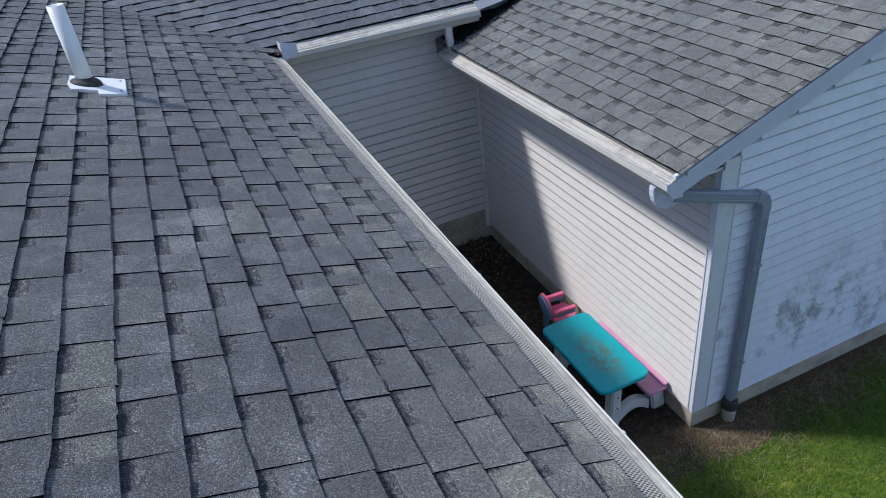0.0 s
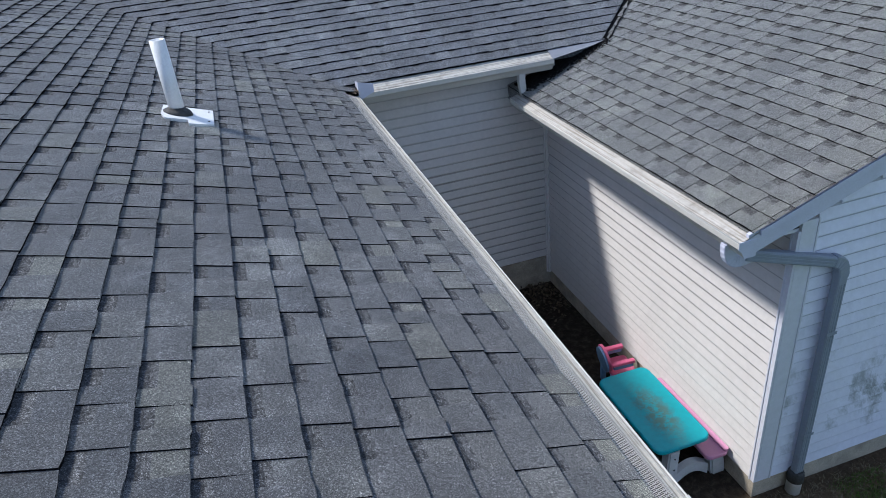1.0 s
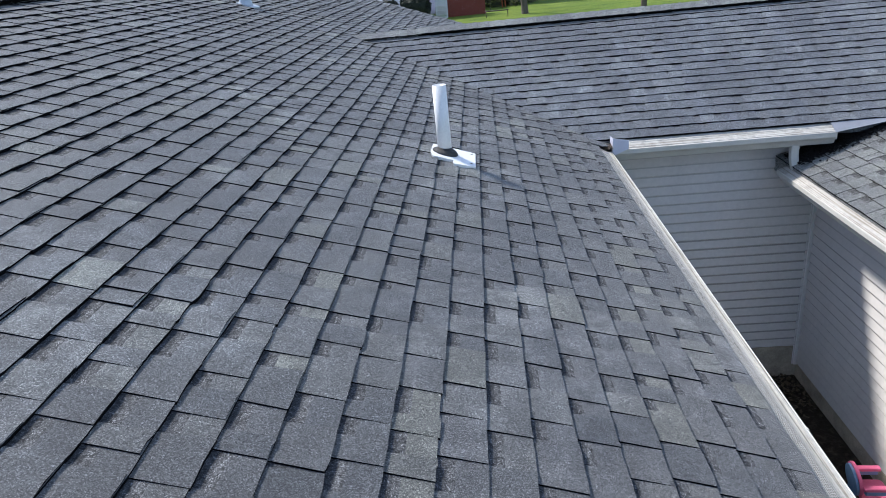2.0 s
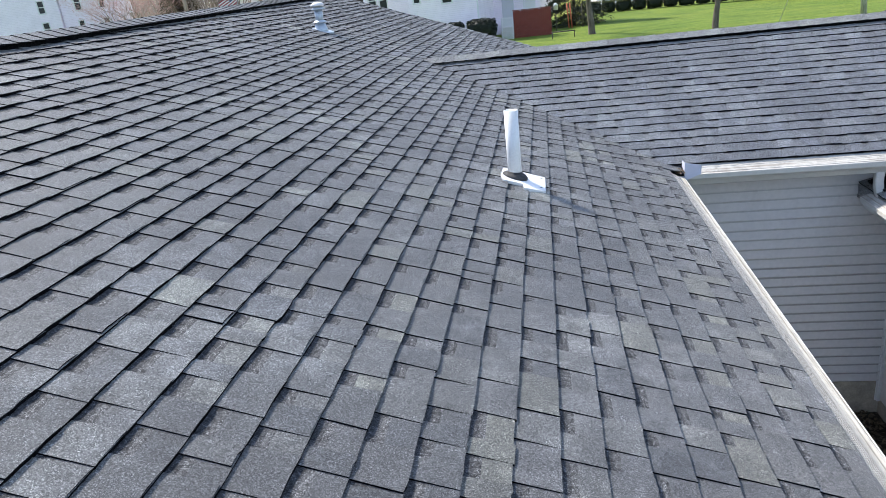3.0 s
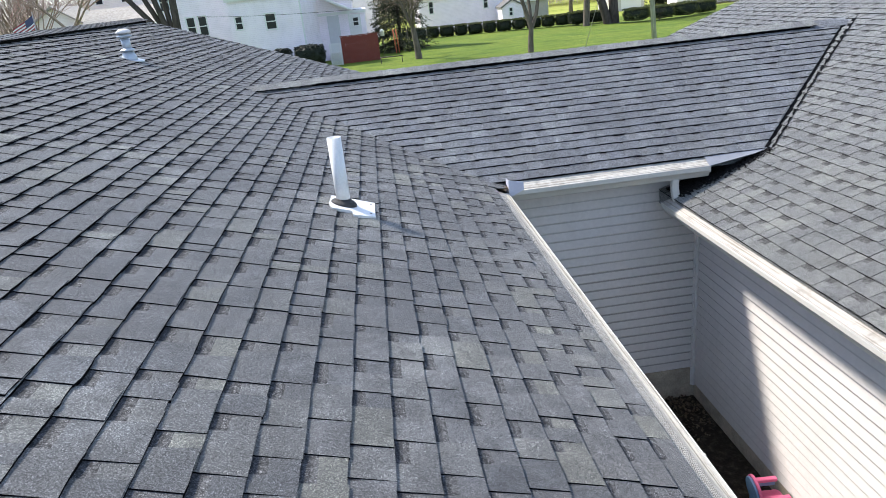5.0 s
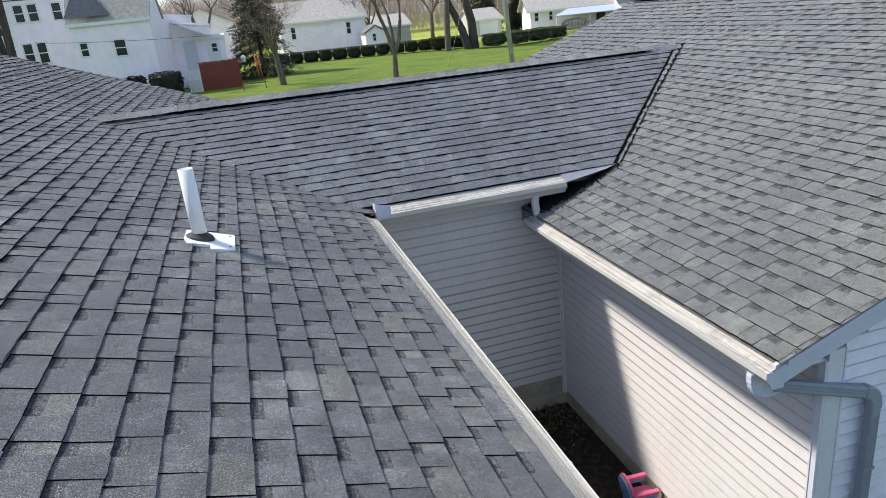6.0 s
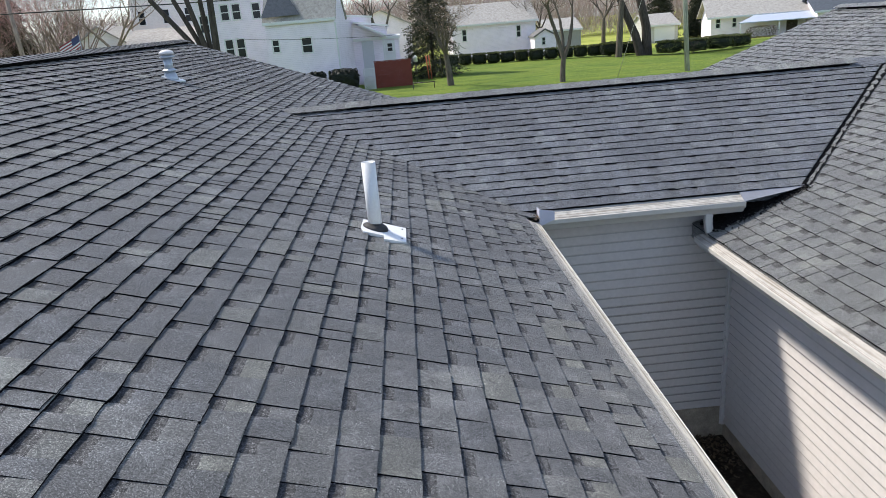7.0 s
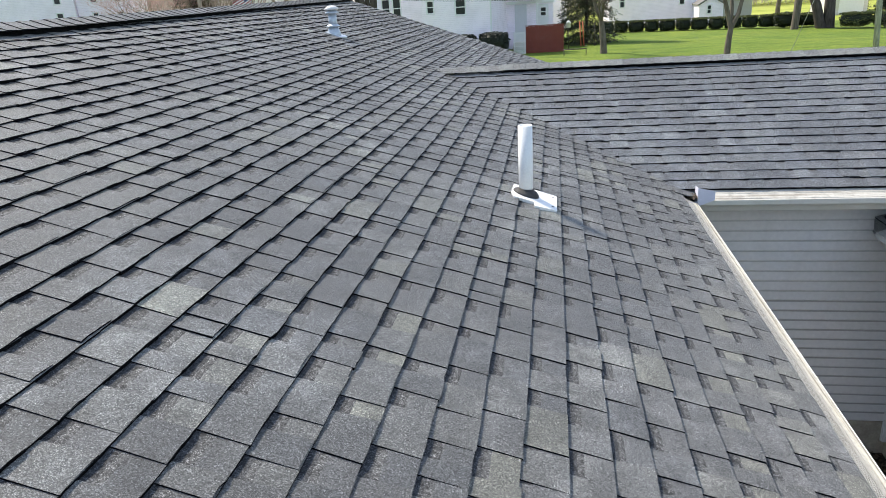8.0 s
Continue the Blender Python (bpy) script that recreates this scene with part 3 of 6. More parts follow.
gable_x1 = 2 * RIDGE_C - WALL_C
bm = prism(bmesh.new(), [(WALL_C + 0.14, 0.0), (gable_x1, 0.0), (gable_x1, zC(WALL_C) - 0.14), (RIDGE_C, zC(RIDGE_C) - 0.14), (WALL_C + 0.14, zC(WALL_C + 0.14) - 0.14)],
           lambda a, b, s: (a, s, b), (WALL_G, WALL_G + 0.14))
wall_gable = solid("wall_wing_gable", bm, M_CONCRETE, "shaded gable wall of the wing in white siding with grey algae blotches", "wall")
k = 0
while SILL_C + k * H_C < zC(RIDGE_C) - 0.4:
    z = SILL_C + k * H_C
    x0 = max(WALL_C + 0.125, 1.5356 + (z + 0.11 - (E - 0.3108 - 0.16)) / PC)
    x1 = min(gable_x1, 2 * RIDGE_C - x0)
    piece("siding_plank", plank_mesh("siding_plank", x1 - x0, H_C, M_VINYL_SHADE_ALGAE, 0.028, 0.022, M_LAP_SHADE_PALE), wall_gable, side_pose(x0, WALL_G, z, 0))
    k += 1
# plain walls that close the houses
solid("wall_main_side", boxes(((-0.6, NEAR_A + 0.4, 0.0), (-0.45, WALL_B + 0.14, zA(-0.45) - 0.16))), M_VINYL, "white wall under the main eave", "wall")
solid("wall_main_far", prism(bmesh.new(), [(-0.6, 0), (-10.2, 0), (-10.2, zA(-0.6) - 0.17), (RIDGE_A, zA(RIDGE_A) - 0.17), (-0.6, zA(-0.6) - 0.17)], lambda a, b, s: (a, s, b), (FAR_A - 0.45, FAR_A - 0.3)), M_VINYL, "white far gable wall of the main house", "wall")
solid("wall_main_near", prism(bmesh.new(), [(-0.6, 0), (-10.2, 0), (-10.2, zA(-0.6) - 0.17), (RIDGE_A, zA(RIDGE_A) - 0.17), (-0.6, zA(-0.6) - 0.17)], lambda a, b, s: (a, s, b), (NEAR_A + 0.3, NEAR_A + 0.45)), M_VINYL, "white near gable wall of the main house", "wall")
solid("wall_main_back", boxes(((-10.3, NEAR_A + 0.4, 0.0), (-10.15, FAR_A - 0.4, zA(-0.6) - 0.17))), M_VINYL, "white back wall of the main house", "wall")
solid("wall_wing_far", prism(bmesh.new(), [(WALL_C + 0.14, 0.0), (gable_x1, 0.0), (gable_x1, zC(WALL_C) - 0.14), (RIDGE_C, zC(RIDGE_C) - 0.14), (WALL_C + 0.14, zC(WALL_C + 0.14) - 0.14)], lambda a, b, s: (a, s, b), (FAR_C - 0.25, FAR_C - 0.11)), M_VINYL, "white far gable wall of the wing", "wall")
solid("wall_wing_back", boxes(((gable_x1 + 0.002, WALL_G, 0.0), (gable_x1 + 0.14, FAR_C - 0.1, zC(WALL_C) - 0.15))), M_VINYL, "white back wall of the wing", "wall")
solid("wall_link_back", boxes(((-0.6, 4.7, 0.0), (WALL_C, 4.84, zB(0.5) - 0.12))), M_VINYL, "white back wall of the link", "wall")

# soffits, fascias, corner posts
def trim(name, bm, mat, label):
    return solid(name, bm, mat, label, "trim")


trim("trim_soffit_wing", boxes(((1.685, WALL_G, E - 0.435), (WALL_C, WALL_B, E - 0.415))), M_TRIM, "white boxed soffit under the wing eave")
trim("trim_fascia_wing", boxes(((1.664, NEAR_C + 0.005, E - 0.44), (1.684, WALL_B - 0.01, E - 0.30))), M_TRIM, "white fascia behind the wing gutter")
trim("trim_soffit_link", boxes(((-0.3, 0.169, E - 0.09), (2.05, WALL_B, E - 0.075))), M_TRIM, "white soffit under the link eave")
# added dark filling that stands in for shade in the open eave
trim("trim_eave_box_wing", prism(bmesh.new(), [(1.688, E - 0.414), (WALL_C - 0.002, E - 0.414), (WALL_C - 0.002, zC(WALL_C) - 0.16), (1.688, zC(1.688) - 0.15)], lambda a, b, s: (a, s, b), (WALL_G + 0.004, WALL_B)), M_EAVE_SHADE, "dark filling for the shade inside the open eave end")
trim("trim_fascia_link", boxes(((-0.1, 0.150, E - 0.09), (1.96, 0.168, E + 0.06))), M_TRIM, "white fascia behind the link gutter")
trim("trim_fascia_main", boxes(((-0.15, NEAR_A, E - 0.16), (-0.13, 0.14, E + 0.045))), M_TRIM, "white fascia behind the main gutter")
trim("trim_soffit_main", boxes(((-0.46, NEAR_A, E - 0.18), (-0.13, WALL_B, E - 0.16))), M_TRIM, "white soffit under the main eave")
bm = bmesh.new()
prism(bm, [(1.60, zC(1.60) - 0.005), (RIDGE_C, zC(RIDGE_C) - 0.005), (RIDGE_C, zC(RIDGE_C) - 0.16), (1.66, zC(1.66) - 0.16), (1.60, zC(1.60) - 0.12)], lambda a, b, s: (a, s, b), (NEAR_C - 0.012, NEAR_C + 0.012))
prism(bm, [(1.672, zC(1.672) - 0.012), (RIDGE_C, zC(RIDGE_C) - 0.012), (RIDGE_C, zC(RIDGE_C) - 0.045), (1.672, zC(1.672) - 0.045)], lambda a, b, s: (a, s, b), (NEAR_C - 0.028, NEAR_C - 0.013))
trim("trim_rake_wing", bm, M_BLUE_TRIM, "pale grey rake fascia board along the gable roof edge")
trim("trim_rake_soffit_wing", prism(bmesh.new(), [(2.20, zC(2.20) - 0.135), (RIDGE_C, zC(RIDGE_C) - 0.135), (RIDGE_C, zC(RIDGE_C) - 0.15), (2.20, zC(2.20) - 0.15)], lambda a, b, s: (a, s, b), (NEAR_C + 0.012, WALL_G)), M_TRIM, "white soffit under the rake")
bm = bmesh.new()
box(bm, (WALL_C - 0.020, WALL_G - 0.02, SILL_C - 0.01), (WALL_C - 0.001, WALL_G + 0.020, E - 0.43))
box(bm, (WALL_C - 0.026, WALL_G + 0.020, SILL_C - 0.01), (WALL_C - 0.001, WALL_G + 0.032, E - 0.43))
box(bm, (WALL_C - 0.001, WALL_G - 0.022, SILL_C - 0.01), (WALL_C + 0.118, WALL_G - 0.001, E - 0.36))
box(bm, (WALL_C + 0.118, WALL_G - 0.028, SILL_C - 0.01), (WALL_C + 0.131, WALL_G - 0.001, E - 0.36))
trim("trim_corner_post_wing", bm, M_TRIM, "white vinyl corner post of the wing")
bm = bmesh.new()
box(bm, (WALL_C - 0.042, WALL_B - 0.042, SILL_C - 0.03), (WALL_C - 0.002, WALL_B - 0.002, E - 0.43))
box(bm, (WALL_C - 0.056, WALL_B - 0.024, SILL_C - 0.03), (WALL_C - 0.042, WALL_B - 0.002, E - 0.43))
trim("trim_inner_corner", bm, M_TRIM_COURT, "white inside corner trim of the court")
# proud foundation ledge along the court
trim("foundation_wing", boxes(((WALL_C - 0.008, WALL_G + 0.002, -0.1), (WALL_C + 0.05, WALL_B - 0.002, SILL_C - 0.012))), M_CONCRETE, "stained concrete foundation of the wing")
trim("foundation_gable", boxes(((WALL_C - 0.008, WALL_G - 0.012, -0.1), (gable_x1, WALL_G + 0.001, SILL_C - 0.012))), M_CONCRETE, "stained concrete foundation under the gable")
trim("foundation_link", boxes(((-0.45, WALL_B - 0.012, -0.1), (WALL_C - 0.009, WALL_B + 0.001, SILL_B - 0.012))), M_CONCRETE, "stained concrete foundation of the link")


# ---- gutters ----
def gutter_outline(w=0.125, h=0.105, t=0.004):
    """An ogee gutter, seen along its length: pairs of distance from the fascia and height under the lip."""
    outer = [(0, 0.01), (0, -h), (0.075, -h), (0.085, -h + 0.02), (0.100, -h + 0.045), (w - 0.006, -h + 0.062), (w, -h + 0.07), (w, 0.0), (w - 0.014, 0.004)]
    inner = [(w - 0.014, -0.002), (w - t, -0.006), (w - t, -h + 0.072), (w - 0.012, -h + 0.066), (0.096, -h + 0.049), (0.08, -h + 0.024), (0.072, -h + t), (t, -h + t), (t, 0.01)]
    return outer + inner


def gutter(name, label, place, length, cover_mat, mesh_from=None, end_cap=True, w=0.125, back=0.05):
    """place(d, h, s): d out from the fascia, h over the lip, s along. The cover lies over the trough."""
    ob = thing(name, label, "gutter", place(0, -0.1, length / 2))
    part("trough", prism(bmesh.new(), gutter_outline(w), place, (0.0, length)), M_GUTTER, ob)
    rolled = bmesh.new()
    tube(rolled, [place(w - 0.006, 0.003, 0.0), place(w - 0.006, 0.003, length)], 0.0045, 8)
    part("front_lip", rolled, M_GUTTER, ob, "bright rolled front edge")
    if end_cap:
        cap = prism(bmesh.new(), [(0, 0.012), (0, -0.107), (0.077, -0.107), (0.104, -0.06), (w + 0.002, -0.036), (w + 0.002, 0.012)], place, (-0.004, 0.0))
        part("end_cap", cap, M_BLUE_TRIM, ob, "pale grey gutter end cap")
    if mesh_from is None:
        cov = bmesh.new()
        tall = lambda d: back * (1 - (d + 0.02) / (w + 0.01))
        for a, b, lift in ((-0.020, 0.030, 0.004), (0.030, 0.066, 0.001), (0.066, 0.100, 0.004), (0.100, w - 0.010, 0.001)):
            prism(cov, [(a, tall(a) + 0.004 + lift), (b, tall(b) + 0.004 + lift), (b, tall(b)), (a, tall(a))], place, (0.0, length))
        part("gutter_cover", cov, cover_mat, ob, "weathered cream gutter cover")
    return ob


gutter_main = gutter("gutter_main", "white ogee gutter with mesh guard along the main eave",
                     lambda d, h, s: (-0.127 + d, 0.0 - s, E + h), -NEAR_A - 0.02, M_COVER, mesh_from=0.0)
# guard of the main gutter: expanded mesh beside a plain cream strip
MESH_END = -6.6
bm = bmesh.new()
prism(bm, [(-0.052, 0.024), (-0.011, 0.006), (-0.011, 0.003), (-0.052, 0.020)], lambda a, b, s: (a, s, E + b), (NEAR_A, -0.02))
prism(bm, [(-0.032, 0.0185), (-0.028, 0.017), (-0.028, 0.010), (-0.032, 0.012)], lambda a, b, s: (a, s, E + b), (NEAR_A, -0.02))
# added dark sheet: darkens the mesh holes as shade in the trough would
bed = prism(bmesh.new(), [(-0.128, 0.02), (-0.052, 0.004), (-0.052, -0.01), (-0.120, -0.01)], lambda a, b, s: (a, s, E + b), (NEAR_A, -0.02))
part("gutter_debris", bed, M_GUTTER_SHADE, gutter_main, "dark sheet for the shade under the mesh")
part("guard_strip", bm, M_GUARD, gutter_main, "cream solid strip of the gutter guard")
verts, faces = [], []
CELL, ROWS_N, X0, X1 = 0.0115, 10, -0.150, -0.050
pitch_x = (X1 - X0) / ROWS_N


def strand(p, q, half):
    d = Vector(q) - Vector(p)
    side = Vector((-d.y, d.x, 0)).normalized() * half
    b = len(verts)
    verts.extend([tuple(Vector(p) - side), tuple(Vector(q) - side), tuple(Vector(q) + side), tuple(Vector(p) + side)])
    faces.append((b, b + 1, b + 2, b + 3))


def guard_point(i, j):
    x = X0 + i * pitch_x
    return (x, -0.05 - j * CELL - (0.5 * CELL if i % 2 else 0), E + 0.077 - 0.052 * (x - X0) / (X1 - X0) + (0.0012 if i % 2 else 0))


for j in range(int((-0.05 - MESH_END) / CELL)):
    for i in range(ROWS_N):
        strand(guard_point(i, j), guard_point(i + 1, j), 0.0014)
        if i % 2:
            strand(guard_point(i, j), guard_point(i + 1, j + 1), 0.0014)
        else:
            strand(guard_point(i, j + 1), guard_point(i + 1, j), 0.0014)
me = bpy.data.meshes.new("mesh_guard")
me.from_pydata(verts, [], faces)
me.materials.append(M_MESH)
ob = new("mesh_guard", me)
ob.parent, ob.matrix_parent_inverse = gutter_main, Matrix.Translation(-HERE[gutter_main])
tagged(ob, "expanded bright metal mesh")
for y in (-0.9, -1.9, -2.9, -3.9, -4.9):
    part("hanger_clip", soft_box((-0.014, y - 0.008, E + 0.001), (-0.001, y + 0.008, E + 0.009), 0.002, 1), M_GUTTER, gutter_main)

gutter_link = gutter("gutter_link", "white ogee gutter with cream cover across the court end",
                     lambda d, h, s: (s + 0.01, 0.130 - d, E + 0.015 + h), 1.955, M_COVER_X)
gutter_wing = gutter("gutter_wing", "white ogee gutter with a stained cream cover on the wing eave",
                     lambda d, h, s: (1.6626 - d, NEAR_C - 0.012 + s, E - 0.3408 + h), 3.42, M_COVER)
# splash guard where the main and link gutters meet
bm = prism(bmesh.new(), [(0.0, -0.03), (0.0, 0.135), (0.140, 0.105), (0.140, 0.025)], lambda a, b, s: (a, s + 0.05 * a, E + b), (-0.006, -0.002))
prism(bm, [(-0.006, -0.03), (0.125, 0.02), (0.125, 0.125), (-0.006, 0.135)], lambda a, b, s: (s, a, E + b), (-0.004, 0.0))
splash = thing("splash_guard", "pale grey sheet-metal splash guard at the gutter corner", "splash guard", (0, 0, E))
part("plate", bm, M_BLUE_TRIM, splash)
# shingle corner over the meeting gutters
bm = prism(bmesh.new(), [(-0.20, -0.02), (-0.10, -0.035), (-0.012, 0.02), (-0.006, 0.20), (-0.20, 0.22)], lambda a, b, s: (a, b, E + 0.045 - 0.30 * a + s), (0.0, 0.008))
part("corner_shingle", bm, M_TAB, roof_link)
# sheet flashing beyond the link gutter
bm = bmesh.new()
tri = [(1.955, 0.015, E + 0.022), (1.955, 0.175, zB(0.175) + 0.013), (2.64, 0.150, zB(0.15) + 0.013), (2.45, 0.085, zB(0.06) + 0.02)]
lower = [bm.verts.new((x, y, z - 0.004)) for x, y, z in tri]
upper = [bm.verts.new(p) for p in tri]
bm.faces.new(upper)
bm.faces.new(lower[::-1])
for q in range(4):
    bm.faces.new((lower[q], lower[(q + 1) % 4], upper[(q + 1) % 4], upper[q]))
bmesh.ops.recalc_face_normals(bm, faces=bm.faces[:])
flash = thing("valley_flashing", "pale grey sheet-metal flashing at the foot of the valley", "flashing", (2.3, 0.15, zB(0.12)))
part("sheet", bm, M_LEAD, flash)
# short drop from the link gutter into the wing gutter
drop = thing("gutter_drop", "short white elbow that drains the link gutter into the wing gutter", "downspout", (1.66, 0.06, E - 0.35))


def square_tube(bm, path, hx, hy, ribs=0):
    path = [Vector(p) for p in path]
    rings = []
    for i, p in enumerate(path):
        way = (path[min(i + 1, len(path) - 1)] - path[max(i - 1, 0)]).normalized()
        a = way.cross(Vector((0, 1, 0))).normalized() if abs(way.y) < 0.9 else Vector((1, 0, 0))
        b = way.cross(a).normalized()
        sc = 1.0 + (0.05 if ribs and i % 2 else 0.0)
        rings.append([bm.verts.new(p + sc * (sx * hx * a + sy * hy * b)) for sx, sy in ((-1, -0.8), (-0.8, -1), (0.8, -1), (1, -0.8), (1, 0.8), (0.8, 1), (-0.8, 1), (-1, 0.8))])
    for ra, rb in zip(rings, rings[1:]):
        for k in range(8):
            bm.faces.new((ra[k], ra[(k + 1) % 8], rb[(k + 1) % 8], rb[k]))
    bm.faces.new(rings[0][::-1])
    bm.faces.new(rings[-1])
    bmesh.ops.recalc_face_normals(bm, faces=bm.faces[:])
    return bm


def bend(p0, p1, p2, n=9):
    """Points of a smooth bend."""
    p0, p1, p2 = Vector(p0), Vector(p1), Vector(p2)
    return [(1 - t) ** 2 * p0 + 2 * t * (1 - t) * p1 + t * t * p2 for t in (i / (n - 1) for i in range(n))]


part("elbow", square_tube(bmesh.new(), bend((1.64, 0.075, E - 0.085), (1.62, 0.075, E - 0.20), (1.67, 0.045, E - 0.345), 11), 0.034, 0.028, 1), M_GUTTER, drop)

# downspout of the wing
DS = Vector((2.40, -3.235, 0))
spout = thing("downspout", "grey ribbed downspout from the wing gutter down the gable corner", "downspout", (DS.x, DS.y, 0.1))
part("outlet_elbow", square_tube(bmesh.new(), bend((1.600, -3.105, E - 0.42), (1.590, -3.110, E - 0.60), (1.735, -3.145, E - 0.517), 19), 0.044, 0.025, 1), M_BLUE_TRIM, spout, "pale ribbed elbow under the gutter")
bm = bmesh.new()
a, b = Vector((1.70, -3.145, E - 0.507)), Vector((2.35, -3.228, E - 0.690))
square_tube(bm, [a, b], 0.038, 0.030)
for dz in (-0.022, 0.0, 0.022):
    square_tube(bm, [a + Vector((0, -0.029, dz)), b + Vector((0, -0.029, dz))], 0.005, 0.004)
part("cross_pipe", bm, M_DOWNSPOUT, spout)
part("lower_elbow", square_tube(bmesh.new(), bend((2.32, -3.226, E - 0.680), (2.405, -3.23, E - 0.690), (2.40, -3.235, E - 0.81), 11), 0.041, 0.033, 1), M_DOWNSPOUT, spout)
bm = square_tube(bmesh.new(), [(DS.x, DS.y, E - 0.80), (DS.x, DS.y, 0.2)], 0.038, 0.030)
for dx in (-0.02, 0.0, 0.02):
    square_tube(bm, [(DS.x + dx, DS.y - 0.030, E - 0.86), (DS.x + dx, DS.y - 0.030, 0.22)], 0.004, 0.003)
part("standpipe", bm, M_DOWNSPOUT, spout)
for z in (0.62, 1.55):
    part("strap", boxes(((DS.x - 0.042, DS.y - 0.036, z), (DS.x + 0.042, DS.y - 0.0335, z + 0.025))), M_DOWNSPOUT, spout)
drain = thing("drain_pipe", "white plastic drain pipe with a black rubber coupling in the soil", "drain pipe", (DS.x, DS.y, 0))
part("pipe", lathe((DS.x, DS.y, -0.05), [(0.056, 0), (0.056, 0.17), (0.061, 0.172), (0.061, 0.185)], 20), M_PVC, drain)
part("coupling", lathe((DS.x, DS.y, 0.13), [(0.063, 0), (0.063, 0.05), (0.058, 0.085), (0.046, 0.10)], 20), M_RUBBER, drain, "black rubber coupling")

# ---- plumbing vent and flue ----
px, py = -1.418, -1.58
vent = thing("vent_pipe", "white plastic plumbing vent with black boot on the shingles", "vent pipe", (px, py, zA(px)))
bm = lathe((px, py, zA(px) - 0.05), [(0.0465, 0.0), (0.0465, 0.531), (0.041, 0.531), (0.041, 0.32)], 28)
part("pipe", bm, M_PVC, vent)
bm = lathe((px, py, zA(px) + 0.028), [(0.084, 0.0), (0.083, 0.010), (0.074, 0.020), (0.060, 0.027), (0.052, 0.032), (0.049, 0.040)], 28)
for vert in bm.verts:  # the foot of the boot lies on the slope
    vert.co.z -= PA * (vert.co.x - px) * max(0.0, 1 - (vert.co.z - zA(px) - 0.028) / 0.07)
part("boot", bm, M_RUBBER, vent, "black rubber boot")
ol = [(-1.512, -1.640), (-1.492, -1.728), (-1.363, -1.712), (-1.358, -1.788), (-1.218, -1.742), (-1.219, -1.415), (-1.505, -1.440)]
bm = prism(bmesh.new(), ol, lambda a, b, s: (a, b, zA(a) + s), (0.010, 0.030))
part("flashing", bm, M_FLASH, vent, "white flashing plate")
for y in (-1.69, -1.47):
    part("nail", lathe((-1.245, y, zA(-1.245) + 0.029), [(0.007, 0), (0.007, 0.004)], 8), M_HARDWARE, vent)

fx, fy = -4.02, 2.84
flue = thing("flue_vent", "galvanised flue vent with a storm collar and pale cap", "flue vent", (fx, fy, zA(fx)))
part("base_cone", lathe((fx, fy, zA(fx) - 0.06), [(0.13, 0.0), (0.11, 0.10), (0.075, 0.20)], 24), M_ZINC, flue)
part("collar", lathe((fx, fy, zA(fx) + 0.13), [(0.078, 0.0), (0.118, 0.012), (0.112, 0.022), (0.066, 0.05)], 24), M_ZINC, flue)
part("stack", lathe((fx, fy, zA(fx) + 0.10), [(0.068, 0.0), (0.068, 0.25)], 24), M_ZINC, flue)
part("shroud", lathe((fx, fy, zA(fx) + 0.335), [(0.070, 0.0), (0.115, 0.012), (0.115, 0.03), (0.085, 0.035), (0.085, 0.065)], 24), M_ZINC, flue)
part("cap", lathe((fx, fy, zA(fx) + 0.395), [(0.105, 0.0), (0.118, 0.012), (0.10, 0.045), (0.055, 0.068), (0.01, 0.074)], 24), M_VENTCAP, flue, "pale weathered cap")
bm = prism(bmesh.new(), [(fx - 0.1, fy - 0.17), (fx + 0.16, fy - 0.19), (fx + 0.20, fy + 0.05), (fx + 0.17, fy + 0.17), (fx - 0.1, fy + 0.17)], lambda a, b, s: (a, b, zA(a) + s), (0.006, 0.032))
part("flashing", bm, M_ZINC, flue)
flue.scale = (0.77, 0.77, 0.77)

# ---- court: picnic table, chair, litter ----
TX, TY, TZ = 1.615, -2.425, 0.50
table = thing("picnic_table", "child's teal plastic picnic table with pink bench and dirt stain", "picnic table", (TX, TY, 0))
part("tabletop", plate(rounded_outline(TX - 0.245, TY - 0.475, TX + 0.245, TY + 0.475, 0.075), TZ - 0.045, TZ, 0.016), M_TEAL, table, "teal top with a brown dirt stain")
part("skirt", plate(rounded_outline(TX - 0.215, TY - 0.44, TX + 0.215, TY + 0.44, 0.06), TZ - 0.075, TZ - 0.044), M_TEAL_EDGE, table)
bench = part("bench", plate(rounded_outline(TX + 0.215, TY - 0.49, TX + 0.425, TY + 0.49, 0.05), 0.235, 0.275, 0.012), M_PINK, table, "pink bench seat")
part("raised_rim", plate(rounded_outline(TX + 0.375, TY - 0.48, TX + 0.425, TY + 0.48, 0.02), 0.270, 0.295, 0.006), M_PINK, bench)
